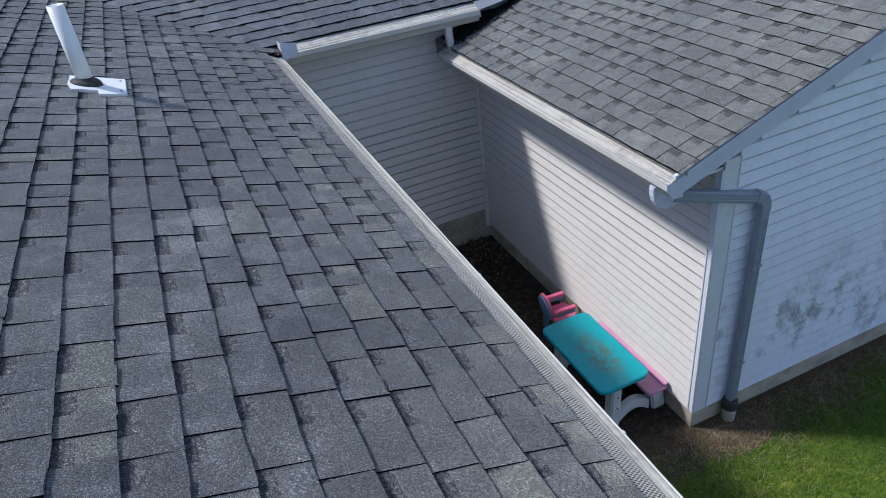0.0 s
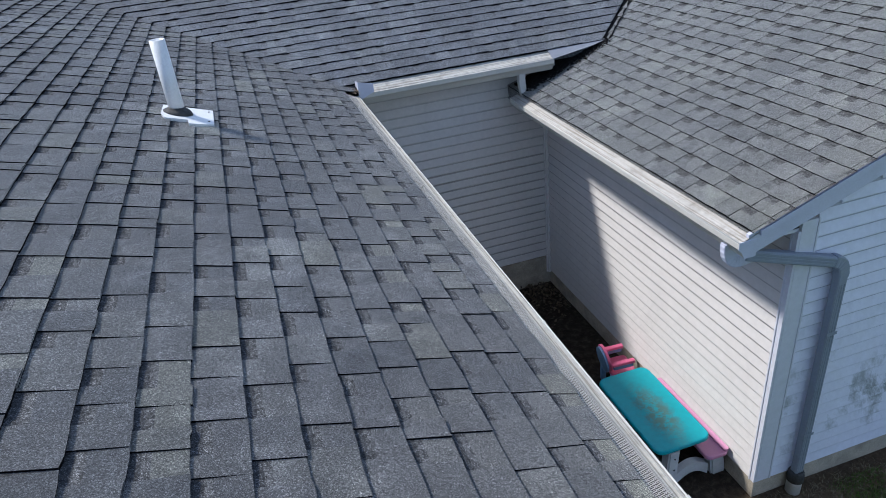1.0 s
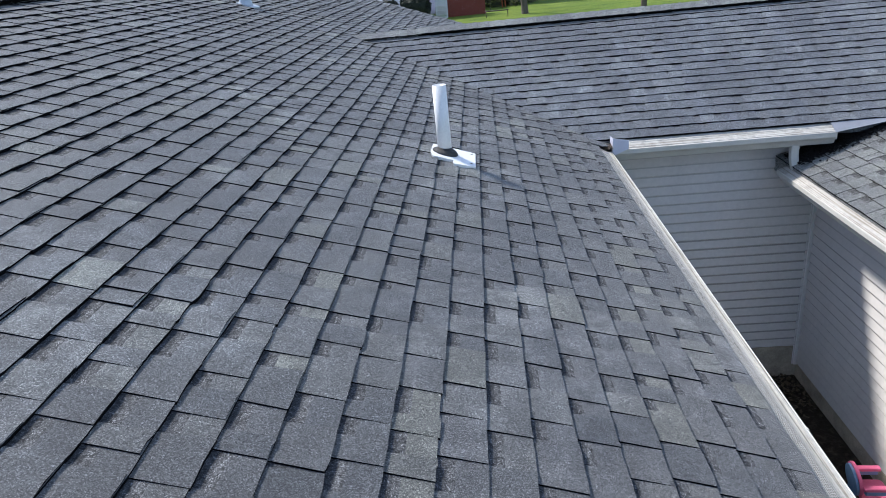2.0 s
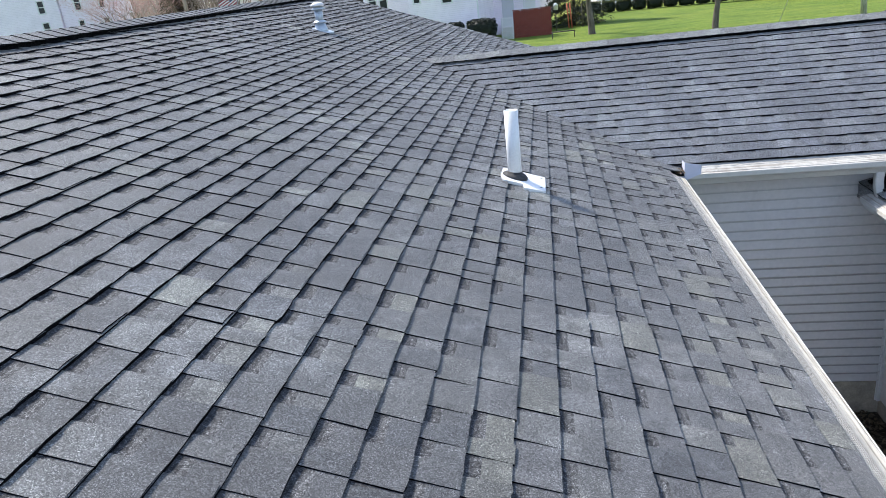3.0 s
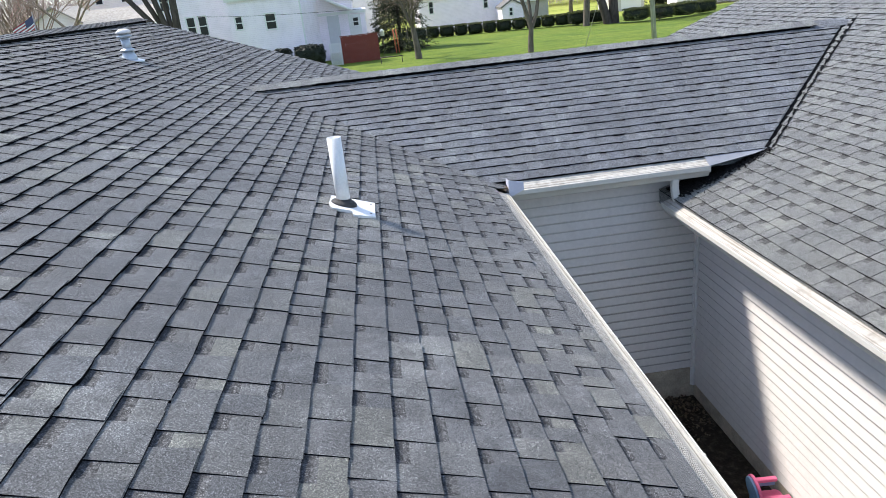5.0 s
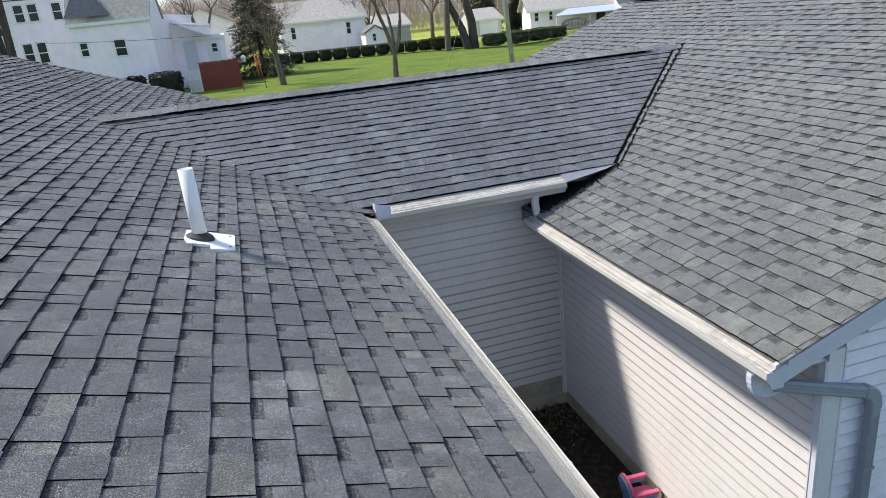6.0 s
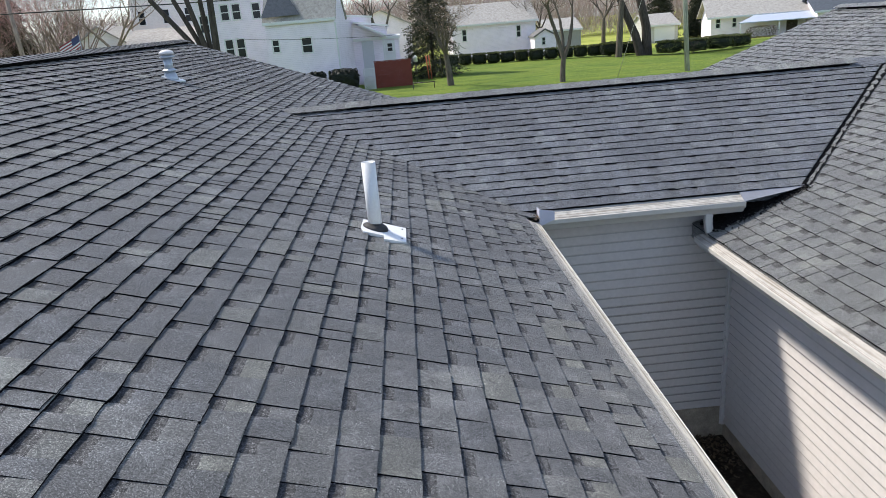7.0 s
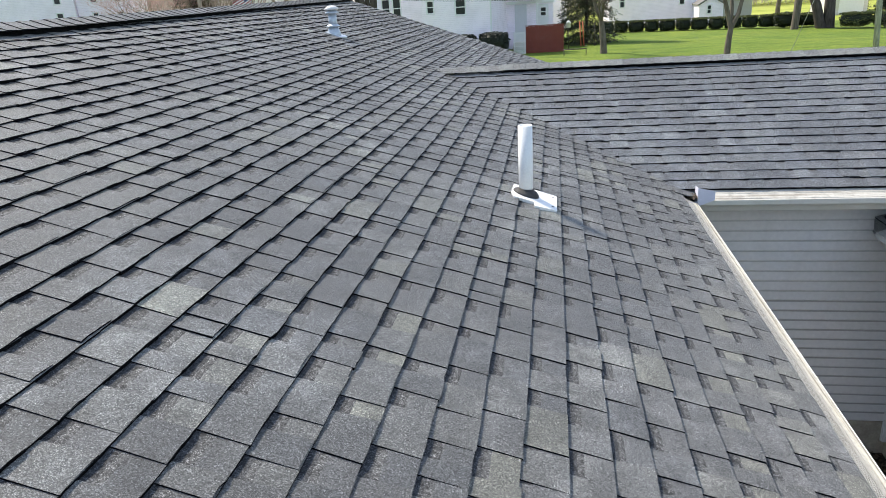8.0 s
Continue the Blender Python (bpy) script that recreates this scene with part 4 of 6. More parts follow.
for s in (-1, 1):
    y = TY + s * 0.395
    bm = prism(bmesh.new(), [(TX - 0.13, 0.0), (TX - 0.03, 0.0), (TX - 0.015, TZ - 0.07), (TX - 0.115, TZ - 0.07)], lambda a, b, q: (a, q, b), (y - 0.05, y + 0.05))
    bmesh.ops.bevel(bm, geom=bm.edges[:], offset=0.012, segments=2, affect="EDGES")
    leg = part("leg", bm, M_LEG, table, "pale grey plastic leg")
    for z in (0.34, 0.22):
        part("screw_hole", lathe((TX - 0.065, y - 0.052, z), [(0.008, 0), (0.008, 0.006)], 8), M_HARDWARE, leg)
    arch = [(TX + 0.02 + 0.30 * t, 0.13 + 0.07 * math.sin(math.pi * t)) for t in (i / 10 for i in range(11))]
    arch += [(TX + 0.32 - 0.30 * t, 0.02 + 0.08 * math.sin(math.pi * t)) for t in (i / 10 for i in range(11))]
    part("brace", prism(bmesh.new(), arch, lambda a, b, q: (a - 0.04, q, b), (y - 0.03, y + 0.03)), M_LEG, table)
    bm = prism(bmesh.new(), [(TX + 0.31, 0.0), (TX + 0.44, 0.0), (TX + 0.425, 0.11), (TX + 0.395, 0.235), (TX + 0.275, 0.235)], lambda a, b, q: (a, q, b), (y - 0.055, y + 0.055))
    bmesh.ops.bevel(bm, geom=bm.edges[:], offset=0.014, segments=2, affect="EDGES")
    part("bench_foot", bm, M_LEG, table)

CX, CY = 1.82, -1.56
chair = thing("toy_chair", "child's deep pink plastic chair turned to the wall behind the table", "toy chair", (CX, CY, 0))
oval = [(0.15 * math.cos(t), 0.20 * math.sin(t)) for t in (2 * math.pi * i / 20 for i in range(20))]
part("backrest", prism(bmesh.new(), oval, lambda a, b, s: (CX - 0.16 - 0.18 * b + s, CY + a, 0.47 + b), (-0.02, 0.012)), M_PINK_DEEP, chair)
part("back_shell", prism(bmesh.new(), [(0.93 * a, 0.95 * b) for a, b in oval], lambda a, b, s: (CX - 0.16 - 0.18 * b + s, CY + a, 0.455 + b), (-0.045, -0.02)), M_BLUEPLASTIC, chair, "dull blue shell behind the back")
part("seat", plate(rounded_outline(CX - 0.14, CY - 0.15, CX + 0.17, CY + 0.15, 0.05), 0.27, 0.31, 0.012), M_PINK_DEEP, chair)
for s in (-1, 1):
    part("armrest", soft_box((CX - 0.15, CY + s * 0.15 - 0.03, 0.44), (CX + 0.14, CY + s * 0.15 + 0.03, 0.485), 0.012), M_PINK_DEEP, chair)
    part("arm_panel", soft_box((CX - 0.13, CY + s * 0.15 - 0.022, 0.385), (CX + 0.12, CY + s * 0.15 + 0.022, 0.44), 0.01), M_BLUEPLASTIC, chair)
    for dx in (-0.12, 0.12):
        part("leg", soft_box((CX + dx - 0.03, CY + s * 0.13 - 0.03, 0.0), (CX + dx + 0.03, CY + s * 0.13 + 0.03, 0.28), 0.01), M_BLUEPLASTIC, chair)

chair.rotation_euler, chair.scale = (0, 0, radians(-4)), (0.8, 0.8, 0.74)


def scatter_quads(name, mat, count, at, size, label, category, tall=False, seed=1):
    """One object of many small leaves or blades. at(rng): a point; size(rng): length and width."""
    rng = random.Random(seed)
    v, f = [], []
    for _ in range(count):
        p = Vector(at(rng))
        length, width = size(rng)
        yaw = rng.uniform(0, 2 * math.pi)
        if tall:
            lean = Vector((rng.gauss(0, 0.35), rng.gauss(0, 0.35), 1)).normalized() * length
            side = Vector((math.cos(yaw), math.sin(yaw), 0)) * width / 2
            b = len(v)
            v += [tuple(p - side), tuple(p + side), tuple(p + lean * 0.6 + side * 0.7), tuple(p + lean * 0.6 - side * 0.7), tuple(p + lean * 0.98 + Vector((lean.x, lean.y, -0.1 * length)) * 0.5)]
            f += [(b, b + 1, b + 2, b + 3), (b + 3, b + 2, b + 4)]
        else:
            a = Vector((math.cos(yaw), math.sin(yaw), rng.gauss(0, 0.5))).normalized() * length / 2
            c = a.cross(Vector((rng.gauss(0, 0.5), rng.gauss(0, 0.5), 1))).normalized() * width / 2
            b = len(v)
            v += [tuple(p - a), tuple(p - c), tuple(p + a), tuple(p + c)]
            f.append((b, b + 1, b + 2, b + 3))
    me = bpy.data.meshes.new(name)
    me.from_pydata(v, [], f)
    me.materials.append(mat)
    return tagged(new(name, me), label, category, "", "stuff")


def litter_at(r):
    while True:
        x, y = r.uniform(1.0, 2.05), r.uniform(-0.75, 0.4)
        if r.random() < math.exp(-((x - 1.75) / 0.35) ** 2 - ((y - 0.12) / 0.3) ** 2):
            return (x, y, 0.02 + 0.10 * r.random() * math.exp(-((x - 1.75) / 0.25) ** 2 - ((y - 0.15) / 0.25) ** 2))


# places for black flakes, densest behind a line beneath the link gutter
def flakes_at(r):
    while True:
        x, y = r.uniform(1.66, 2.62), r.uniform(-0.16, 0.32)
        front = 0.05 + 0.12 * max(0.0, x - 2.0)
        if r.random() < 1 / (1 + math.exp(-(y - front) / 0.028)):
            return (x, y, zC(x) + 0.014 + 0.012 * r.random())


scatter_quads("leaf_mould", M_BLACK_FLAKES, 7000, flakes_at, lambda r: (r.uniform(0.015, 0.045), r.uniform(0.012, 0.03)), "black flakes on the shingles under the link gutter", "leaves", seed=14)
scatter_quads("corner_debris", M_LITTER, 160, lambda r: (-0.045 + r.gauss(0, 0.03), 0.03 + r.gauss(0, 0.035), E + 0.045 + 0.02 * r.random()), lambda r: (r.uniform(0.012, 0.035), r.uniform(0.008, 0.018)), "small heap of tan leaf debris at the gutter corner", "leaves", seed=4)
scatter_quads("leaf_litter", M_LITTER, 420, litter_at, lambda r: (r.uniform(0.025, 0.06), r.uniform(0.015, 0.035)), "heap of dead brown leaves in the corner of the court", "leaves", seed=3)


def weeds_at(r):
    return (r.uniform(1.2, 6.5), -3.22 - abs(r.gauss(0, 0.35)), 0.0)


scatter_quads("dead_weeds", M_DEADGRASS, 1800, weeds_at, lambda r: (r.uniform(0.03, 0.10), 0.0028), "dry dead weed stalks along the gable foundation", "weeds", True, 5)
scatter_quads("fallen_stalks", M_DEADGRASS, 2600, lambda r: (r.uniform(1.4, 6.0), -3.25 - abs(r.gauss(0, 0.45)), 0.012), lambda r: (r.uniform(0.03, 0.14), 0.003), "dry stalks lying on the soil", "weeds", False, 6)


def lawn_at(r):
    while True:
        x, y = r.uniform(0.3, 8.5), -3.3 - 4.4 * r.random() ** 1.3
        if r.random() > min(1.0, max(0.0, (x - 0.3) / 1.3)) * min(1.0, (8.5 - x) / 2.5) * min(1.0, max(0.0, (7.7 + y) / 2.0)):
            continue
        w = noise.noise(Vector((x * 1.7, y * 1.7, 2))) * 0.4
        bare = 0.6 * max(0.0, 1 - 6.0 * (x - 2.35) ** 2 - 30.0 * (y + 3.42) ** 2)
        if max(min(x - 1.35, -3.42 - y), -4.7 - y) + w - bare > r.uniform(-0.3, 0.25):
            return (x, y, -0.005)


scatter_quads("grass", M_BLADE, 170000, lawn_at, lambda r: (r.uniform(0.018, 0.05), 0.0035), "short patchy spring grass beside the wing", "grass", True, 7)


# ---- far gardens and houses ----
def window(house, x, y, z, w, h, face="y", lights=2):
    """A sash window on a wall: its lower left corner, facing -y or +x."""
    def at(a, b, c):
        return (x + a, y + b, z + c) if face == "y" else (x - b, y + a, z + c)

    def bar(a0, a1, c0, c1, b0, b1):
        p, q = at(a0, b0, c0), at(a1, b1, c1)
        return [min(i, j) for i, j in zip(p, q)], [max(i, j) for i, j in zip(p, q)]

    t = 0.07
    win = part("window", boxes(bar(-t, 0, -t, h + t, -0.05, 0.02), bar(w, w + t, -t, h + t, -0.05, 0.02), bar(0, w, h, h + t, -0.05, 0.02), bar(0, w, -t, 0, -0.07, 0.02)), M_FARTRIM, house)
    for i in range(lights):
        c0, c1 = h * i / lights, h * (i + 1) / lights
        part("pane", boxes(bar(0.03, w - 0.03, c0 + 0.03, c1 - 0.03, -0.012, 0.0)), M_GLASS, win)
    part("sash", boxes(*(bar(0, w, h * i / lights - 0.03, h * i / lights + 0.03, -0.03, 0.0) for i in range(1, lights)), bar(0, 0.03, 0, h, -0.03, 0), bar(w - 0.03, w, 0, h, -0.03, 0)) if lights > 1 else boxes(bar(0, 0.03, 0, h, -0.03, 0)), M_FARTRIM, win)
    return win


def gable_house(name, label, x0, x1, y0, y1, base, eave, ridge, wall_mat, roof_mat, along="x", over=0.35, group=""):
    """A plain gabled building with thick eaves. along: the ridge's direction."""
    ob = thing(name, label, "house" if ridge - base > 4 else "outbuilding", ((x0 + x1) / 2, (y0 + y1) / 2, base), group)
    bm = bmesh.new()
    if along == "x":
        m = (y0 + y1) / 2
        prism(bm, [(y0, base - 1), (y1, base - 1), (y1, eave), (m, ridge - 0.1), (y0, eave)], lambda a, b, s: (s, a, b), (x0, x1))
        rise = (ridge - eave) / (m - y0)
        r = [(y0 - over, eave - rise * over + 0.08), (m, ridge + 0.08), (y1 + over, eave - rise * over + 0.08), (y1 + over, eave - rise * over - 0.08), (m, ridge - 0.08), (y0 - over, eave - rise * over - 0.08)]
        rb = prism(bmesh.new(), r, lambda a, b, s: (s, a, b), (x0 - over, x1 + over))
        fascia = boxes(((x0 - over, y0 - over - 0.03, eave - rise * over - 0.12), (x1 + over, y0 - over, eave - rise * over + 0.09)))
    else:
        m = (x0 + x1) / 2
        prism(bm, [(x0, base - 1), (x1, base - 1), (x1, eave), (m, ridge - 0.1), (x0, eave)], lambda a, b, s: (a, s, b), (y0, y1))
        rise = (ridge - eave) / (m - x0)
        r = [(x0 - over, eave - rise * over + 0.08), (m, ridge + 0.08), (x1 + over, eave - rise * over + 0.08), (x1 + over, eave - rise * over - 0.08), (m, ridge - 0.08), (x0 - over, eave - rise * over - 0.08)]
        rb = prism(bmesh.new(), r, lambda a, b, s: (a, s, b), (y0 - over, y1 + over))
        fascia = boxes(((x1 + over, y0 - over, eave - rise * over - 0.12), (x1 + over + 0.03, y1 + over, eave - rise * over + 0.09)))
    part("wall", bm, wall_mat, ob)
    part("roof", rb, roof_mat, ob)
    part("fascia", fascia, M_FARTRIM, ob)
    return ob


L = 0.77
# white house with a lower front part
h1 = gable_house("white_house", "two-storey white clapboard house with a low grey roofed front part", -16.6, -10.7, 48, 57, L, 8.6, 11.5, M_FARWHITE, M_FARROOF, "x")
for x, z, w, h in ((-13.55, 6.35, 0.62, 1.1), (-14.45, 6.35, 0.62, 1.1), (-14.5, 3.6, 0.62, 1.35), (-13.6, 3.6, 0.62, 1.35), (-16.2, 5.6, 0.7, 1.2), (-16.2, 2.6, 0.7, 1.2), (-12.0, 6.3, 0.6, 1.1)):
    window(h1, x, 48, z, w, h)
h1b = gable_house("white_house_annex", "white clapboard house part with a grey shingle roof facing the gardens", -10.7, -5.62, 44, 47.2, L, 5.95, 8.5, M_FARWHITE, M_FARROOF_TAN, "x", 0.12)
window(h1b, -10.30, 44, 3.80, 0.48, 0.84)
window(h1b, -8.16, 44, 3.62, 0.72, 1.02)
part("blue_roof_slope", prism(bmesh.new(), [(-10.82, 6.07), (-9.9, 8.7), (-8.0, 6.11)], lambda a, b, s: (a, 43.85 + (b - 6.05) * 0.62 + s, b + 0.10), (-0.05, 0.0)), M_FARROOF_BLUE, h1b, "blue-grey shingles on the cross slope")
part("corner_board", boxes(((-5.66, 43.96, L), (-5.56, 44.06, 5.5))), M_FARTRIM, h1b)


def turn_house(house, pivot, degrees):
    """Turns a house about an upright line through pivot."""
    p, q = Vector((*pivot, 0)), house.location
    house.location = p + Matrix.Rotation(radians(degrees), 3, "Z") @ (q - p)
    house.rotation_euler = (0, 0, radians(degrees))


turn_house(h1b, (-5.62, 44), -9)
turn_house(h1, (-10.7, 48), -8)
side = part("side_wall", boxes(((-7.8, 47.2, L - 1), (-5.625, 57.0, 5.85))), M_FARWHITE, h1b)
part("side_eave", boxes(((-7.9, 47.3, 5.85), (-5.54, 57.1, 6.0))), M_FARTRIM, side)
porch = gable_house("rear_porch", "white back porch with a sloping entry canopy and a door", -4.95, -1.3, 49, 54, L, 4.15, 4.27, M_FARWHITE, M_FARTRIM, "x", 0.1)
part("entry_wall", prism(bmesh.new(), [(-4.95, 3.9), (-2.25, 3.9), (-2.2, 4.95), (-4.95, 5.35)], lambda a, b, s: (a, s, b), (48.98, 53.5)), M_FARWHITE, porch)
part("entry_roof", prism(bmesh.new(), [(-4.7, 5.36), (-2.05, 4.95), (-2.05, 5.10), (-4.7, 5.52)], lambda a, b, s: (a, s, b), (48.7, 53.7)), M_FARTRIM, porch)
part("canopy", prism(bmesh.new(), [(-4.2, 5.18), (-2.3, 4.24), (-2.22, 4.36), (-4.2, 5.36)], lambda a, b, s: (a, s, b), (47.6, 48.97)), M_FARTRIM, porch, "sloping white canopy")
part("post", boxes(((-2.55, 47.7, L), (-2.43, 47.82, 4.32))), M_FARTRIM, porch)
part("doorway", boxes(((-4.2, 48.93, L + 0.6), (-3.3, 48.99, 4.0))), M_DOORGREY, porch, "grey shaded doorway")
part("back_door", boxes(((-2.45, 48.93, L + 0.5), (-1.65, 48.99, 3.95))), M_FARTRIM, porch, "white back door")
window(porch, -2.25, 48.93, 3.1, 0.42, 0.62)
part("steps", boxes(((-4.3, 47.4, L), (-2.4, 48.9, L + 0.25)), ((-4.3, 48.0, L + 0.25), (-2.4, 48.9, L + 0.5))), M_CONCRETE, porch)

fence = thing("board_fence", "red-brown stained privacy fence of upright boards", "fence", (-2, 44, L))
nb = 18
me = mesh_of("board", soft_box((0, -0.02, 0), (0.1445, 0.0, 1.86), 0.003, 1), M_REDFENCE)
for i in range(nb):
    piece("board", me, fence, pose(-3.2 + 2 + 0.146 * i, 0, -0.06 + 0.012 * (i % 3), 0, 0, 0))
part("rail", boxes(((-3.2, 44.0, L + 0.3), (-0.58, 44.05, L + 0.4)), ((-3.2, 44.0, L + 1.5), (-0.58, 44.05, L + 1.6))), M_REDFENCE, fence)
part("cap_rail", boxes(((-3.25, 43.95, L + 1.82), (-0.55, 44.07, L + 1.87))), M_REDFENCE, fence)
lat = thing("lattice_panel", "white diagonal lattice panel beside the fence", "lattice", (-3.6, 43.5, L))
bm = bmesh.new()
for i in range(-10, 9):
    for s in (1, -1):
        a, b = Vector((-3.6 + 0.16 * i, 43.5 + 0.012 * s, L)), Vector((-3.6 + 0.16 * i + s * 1.42, 43.5 + 0.012 * s, L + 1.42))
        # keep the slat inside the panel
        lo, hi = -3.97, -3.25
        t0 = max(0.0, min((lo - a.x) / (b.x - a.x), (hi - a.x) / (b.x - a.x)))
        t1 = min(1.0, max((lo - a.x) / (b.x - a.x), (hi - a.x) / (b.x - a.x)))
        if t1 > t0:
            p, q = a.lerp(b, t0), a.lerp(b, t1)
            w = Vector((-(q - p).z, 0, (q - p).x)).normalized() * 0.022
            v = [bm.verts.new(c) for c in (p - w, q - w, q + w, p + w)]
            bm.faces.new(v)
part("slats", bm, M_FARTRIM, lat)
part("panel_frame", boxes(((-4.02, 43.46, L), (-3.94, 43.54, L + 1.46)), ((-3.28, 43.46, L), (-3.20, 43.54, L + 1.46)), ((-3.94, 43.46, L + 1.38), (-3.28, 43.54, L + 1.46))), M_FARTRIM, lat)

posts = thing("swing_posts", "orange-red wooden posts of a garden swing", "garden swing", (0.9, 48, L))
for x in (0.78, 1.0):
    part("post", tube(bmesh.new(), [(x, 48, L - 0.1), (x - 0.12, 48.2, L + 1.8)], 0.05, 6), M_REDPOST, posts)
part("rope_post", tube(bmesh.new(), [(1.75, 47.5, L - 0.1), (1.7, 47.5, L + 1.7)], 0.03, 6), M_BROWN, posts)
bench_g = thing("garden_bench_frame", "low dark bench frame on the lawn", "garden bench", (0.1, 40, L))
part("top_bar", tube(bmesh.new(), [(-0.65, 40, L + 0.42), (0.85, 40, L + 0.42)], 0.04, 6), M_BROWN, bench_g)
for x in (-0.6, 0.8):
    part("leg", tube(bmesh.new(), [(x, 40, L - 0.05), (x, 40, L + 0.42)], 0.03, 6), M_BROWN, bench_g)
stand = thing("bird_feeder", "small pale bird feeder on a post", "bird feeder", (-0.2, 46, L))
part("post", tube(bmesh.new(), [(-0.2, 46, L - 0.1), (-0.2, 46, L + 1.5)], 0.03, 6), M_BROWN, stand)
part("tray", lathe((-0.2, 46, L + 1.5), [(0.15, 0), (0.15, 0.3), (0.2, 0.32), (0.02, 0.5)], 10), M_FARTRIM, stand)

h2 = gable_house("long_white_house", "long low white house behind the hedge with a grey roof", 4.4, 13.5, 70, 78, L, 4.6, 6.6, M_FARWHITE, M_FARROOF_TAN, "x", 0.3)
window(h2, 5.5, 70, 2.85, 0.45, 1.2)
window(h2, 11.4, 70, 2.85, 0.45, 1.2)
part("foundation", boxes(((4.35, 69.94, L - 1), (13.55, 69.99, L + 0.45))), M_CONCRETE, h2)
shed = gable_house("white_shed", "small white gabled shed with one window", 12.6, 14.8, 66, 69, L, 2.85, 3.5, M_FARWHITE, M_FARROOF, "y", 0.12)
window(shed, 13.35, 66, 1.95, 0.34, 0.75)
gable_house("grey_garage", "grey garage with a pale roof behind the gardens", 16.0, 20.0, 76, 83, L, 3.1, 4.3, M_FARGREY, M_FARROOF_TAN, "x", 0.2)
g2 = gable_house("pale_garage", "pale weathered garage beside the big trees", 27.6, 31.2, 75, 81, L, 2.75, 3.9, M_FARBOARDS, M_FARROOF_TAN, "x", 0.25)
part("door_panel", boxes(((28.4, 74.95, L), (30.8, 74.99, 2.5))), M_FARTRIM, g2)
h3 = gable_house("white_ranch_house", "white ranch house with a pale roof and a blue-grey awning", 32.9, 42.6, 70, 76, 0.5, 3.3, 4.9, M_FARWHITE, M_FARROOF_TAN, "x", 0.5)
bm = bmesh.new()
top = [(37.6, 69.9, 3.15), (43.0, 69.9, 3.15), (43.0, 67.4, 2.40), (35.2, 67.4, 2.40)]
quads = [[bm.verts.new((x, y, z - d)) for x, y, z in top] for d in (0.0, 0.09)]
bm.faces.new(quads[0])
bm.faces.new(quads[1][::-1])
for q in range(4):
    bm.faces.new((quads[1][q], quads[1][(q + 1) % 4], quads[0][(q + 1) % 4], quads[0][q]))
bmesh.ops.recalc_face_normals(bm, faces=bm.faces[:])
part("awning", bm, M_AWNING, h3, "blue-grey awning roof")
for x in (35.4, 39.2, 42.8):
    part("awning_post", boxes(((x, 67.5, 0.4), (x + 0.1, 67.6, 2.34))), M_FARTRIM, h3)
for x, w in ((33.4, 0.45), (35.1, 0.4)):
    window(h3, x, 70, 1.95, w, 0.95)
part("dark_opening", boxes(((40.6, 69.95, 0.7), (41.7, 69.99, 2.3))), M_BROWN, h3)
h3b = gable_house("ranch_house_wing", "low white house wing with a blue-grey roof", 42.7, 49.0, 67, 73, 0.5, 3.1, 4.5, M_FARWHITE, M_FARROOF_BLUE, "x", 0.4)
window(h3b, 43.6, 67, 2.2, 1.5, 0.6)
for house in (h3, h3b):
    turn_house(house, (32.9, 70), -14)
part("dish", lathe((37.0, 72.5, 4.0), [(0.02, 0.0), (0.28, 0.1), (0.36, 0.22), (0.33, 0.22), (0.02, 0.05)], 14), M_FARGREYTRIM, h3, "grey satellite dish")
h0 = gable_house("tall_white_house", "tall white house with narrow windows behind bare trees", -25.2, -17.5, 60, 68, L, 9.5, 12.5, M_FARCREAM, M_FARROOF, "y", 0.3)
for x, z in ((-24.6, 6.9), (-22.4, 6.9), (-20.4, 6.9), (-24.2, 3.4), (-21.4, 3.4)):
    window(h0, x, 60, z, 0.6, 1.2)
gable_house("low_grey_roofed_house", "low house with a broad grey shingle roof", -23.1, -13.5, 52, 58, L, 5.0, 6.3, M_FARWHITE, M_FARROOF_TAN, "x", 0.3)
h6 = gable_house("white_gabled_house", "white gabled house behind the porch and spruce", -6.9, 0.2, 76, 84, L, 5.2, 7.0, M_FARWHITE, M_FARROOF_TAN, "y", 0.3)
window(h6, -2.1, 76, 3.0, 0.7, 1.1)
h4 = gable_house("cream_bungalow", "cream bungalow beyond the shrubs", -32, -26.5, 62, 68, L, 5.4, 7.2, M_FARCREAM, M_FARROOF_TAN, "y", 0.3)
window(h4, -28.3, 62, 4.4, 0.6, 1.0)
h5 = gable_house("white_apartment_house", "white two-storey house with tall sash windows and a metal roof", -42.3, -37.9, 52, 59, L, 7.9, 10.6, M_FARWHITE, M_METALROOF, "x", 0.18)
for x, w in ((-41.1, 0.5), (-39.1, 0.42)):
    window(h5, x, 52, 6.3, w, 1.22)
for x in (-41.1, -39.05):
    window(h5, x, 52, 4.55, 0.42, 0.9)
for i in range(9):
    part("seam", prism(bmesh.new(), [(51.85, 7.9), (55.5, 10.72), (55.5, 10.66), (51.85, 7.84)], lambda a, b, s: (s, a, b), (-42.4 + 0.56 * i, -42.36 + 0.56 * i)), M_METALROOF, h5)
h5b = gable_house("white_cross_gable", "white cross gable of the two-storey house", -50.6, -42.35, 51.6, 59, L, 7.9, 10.9, M_FARWHITE, M_METALROOF, "y", 0.15)
for z in (4.55, 6.3):
    window(h5b, -43.9, 51.6, z, 0.5, 1.0)
for house in (h5, h5b):
    turn_house(house, (-37.9, 52), 20)


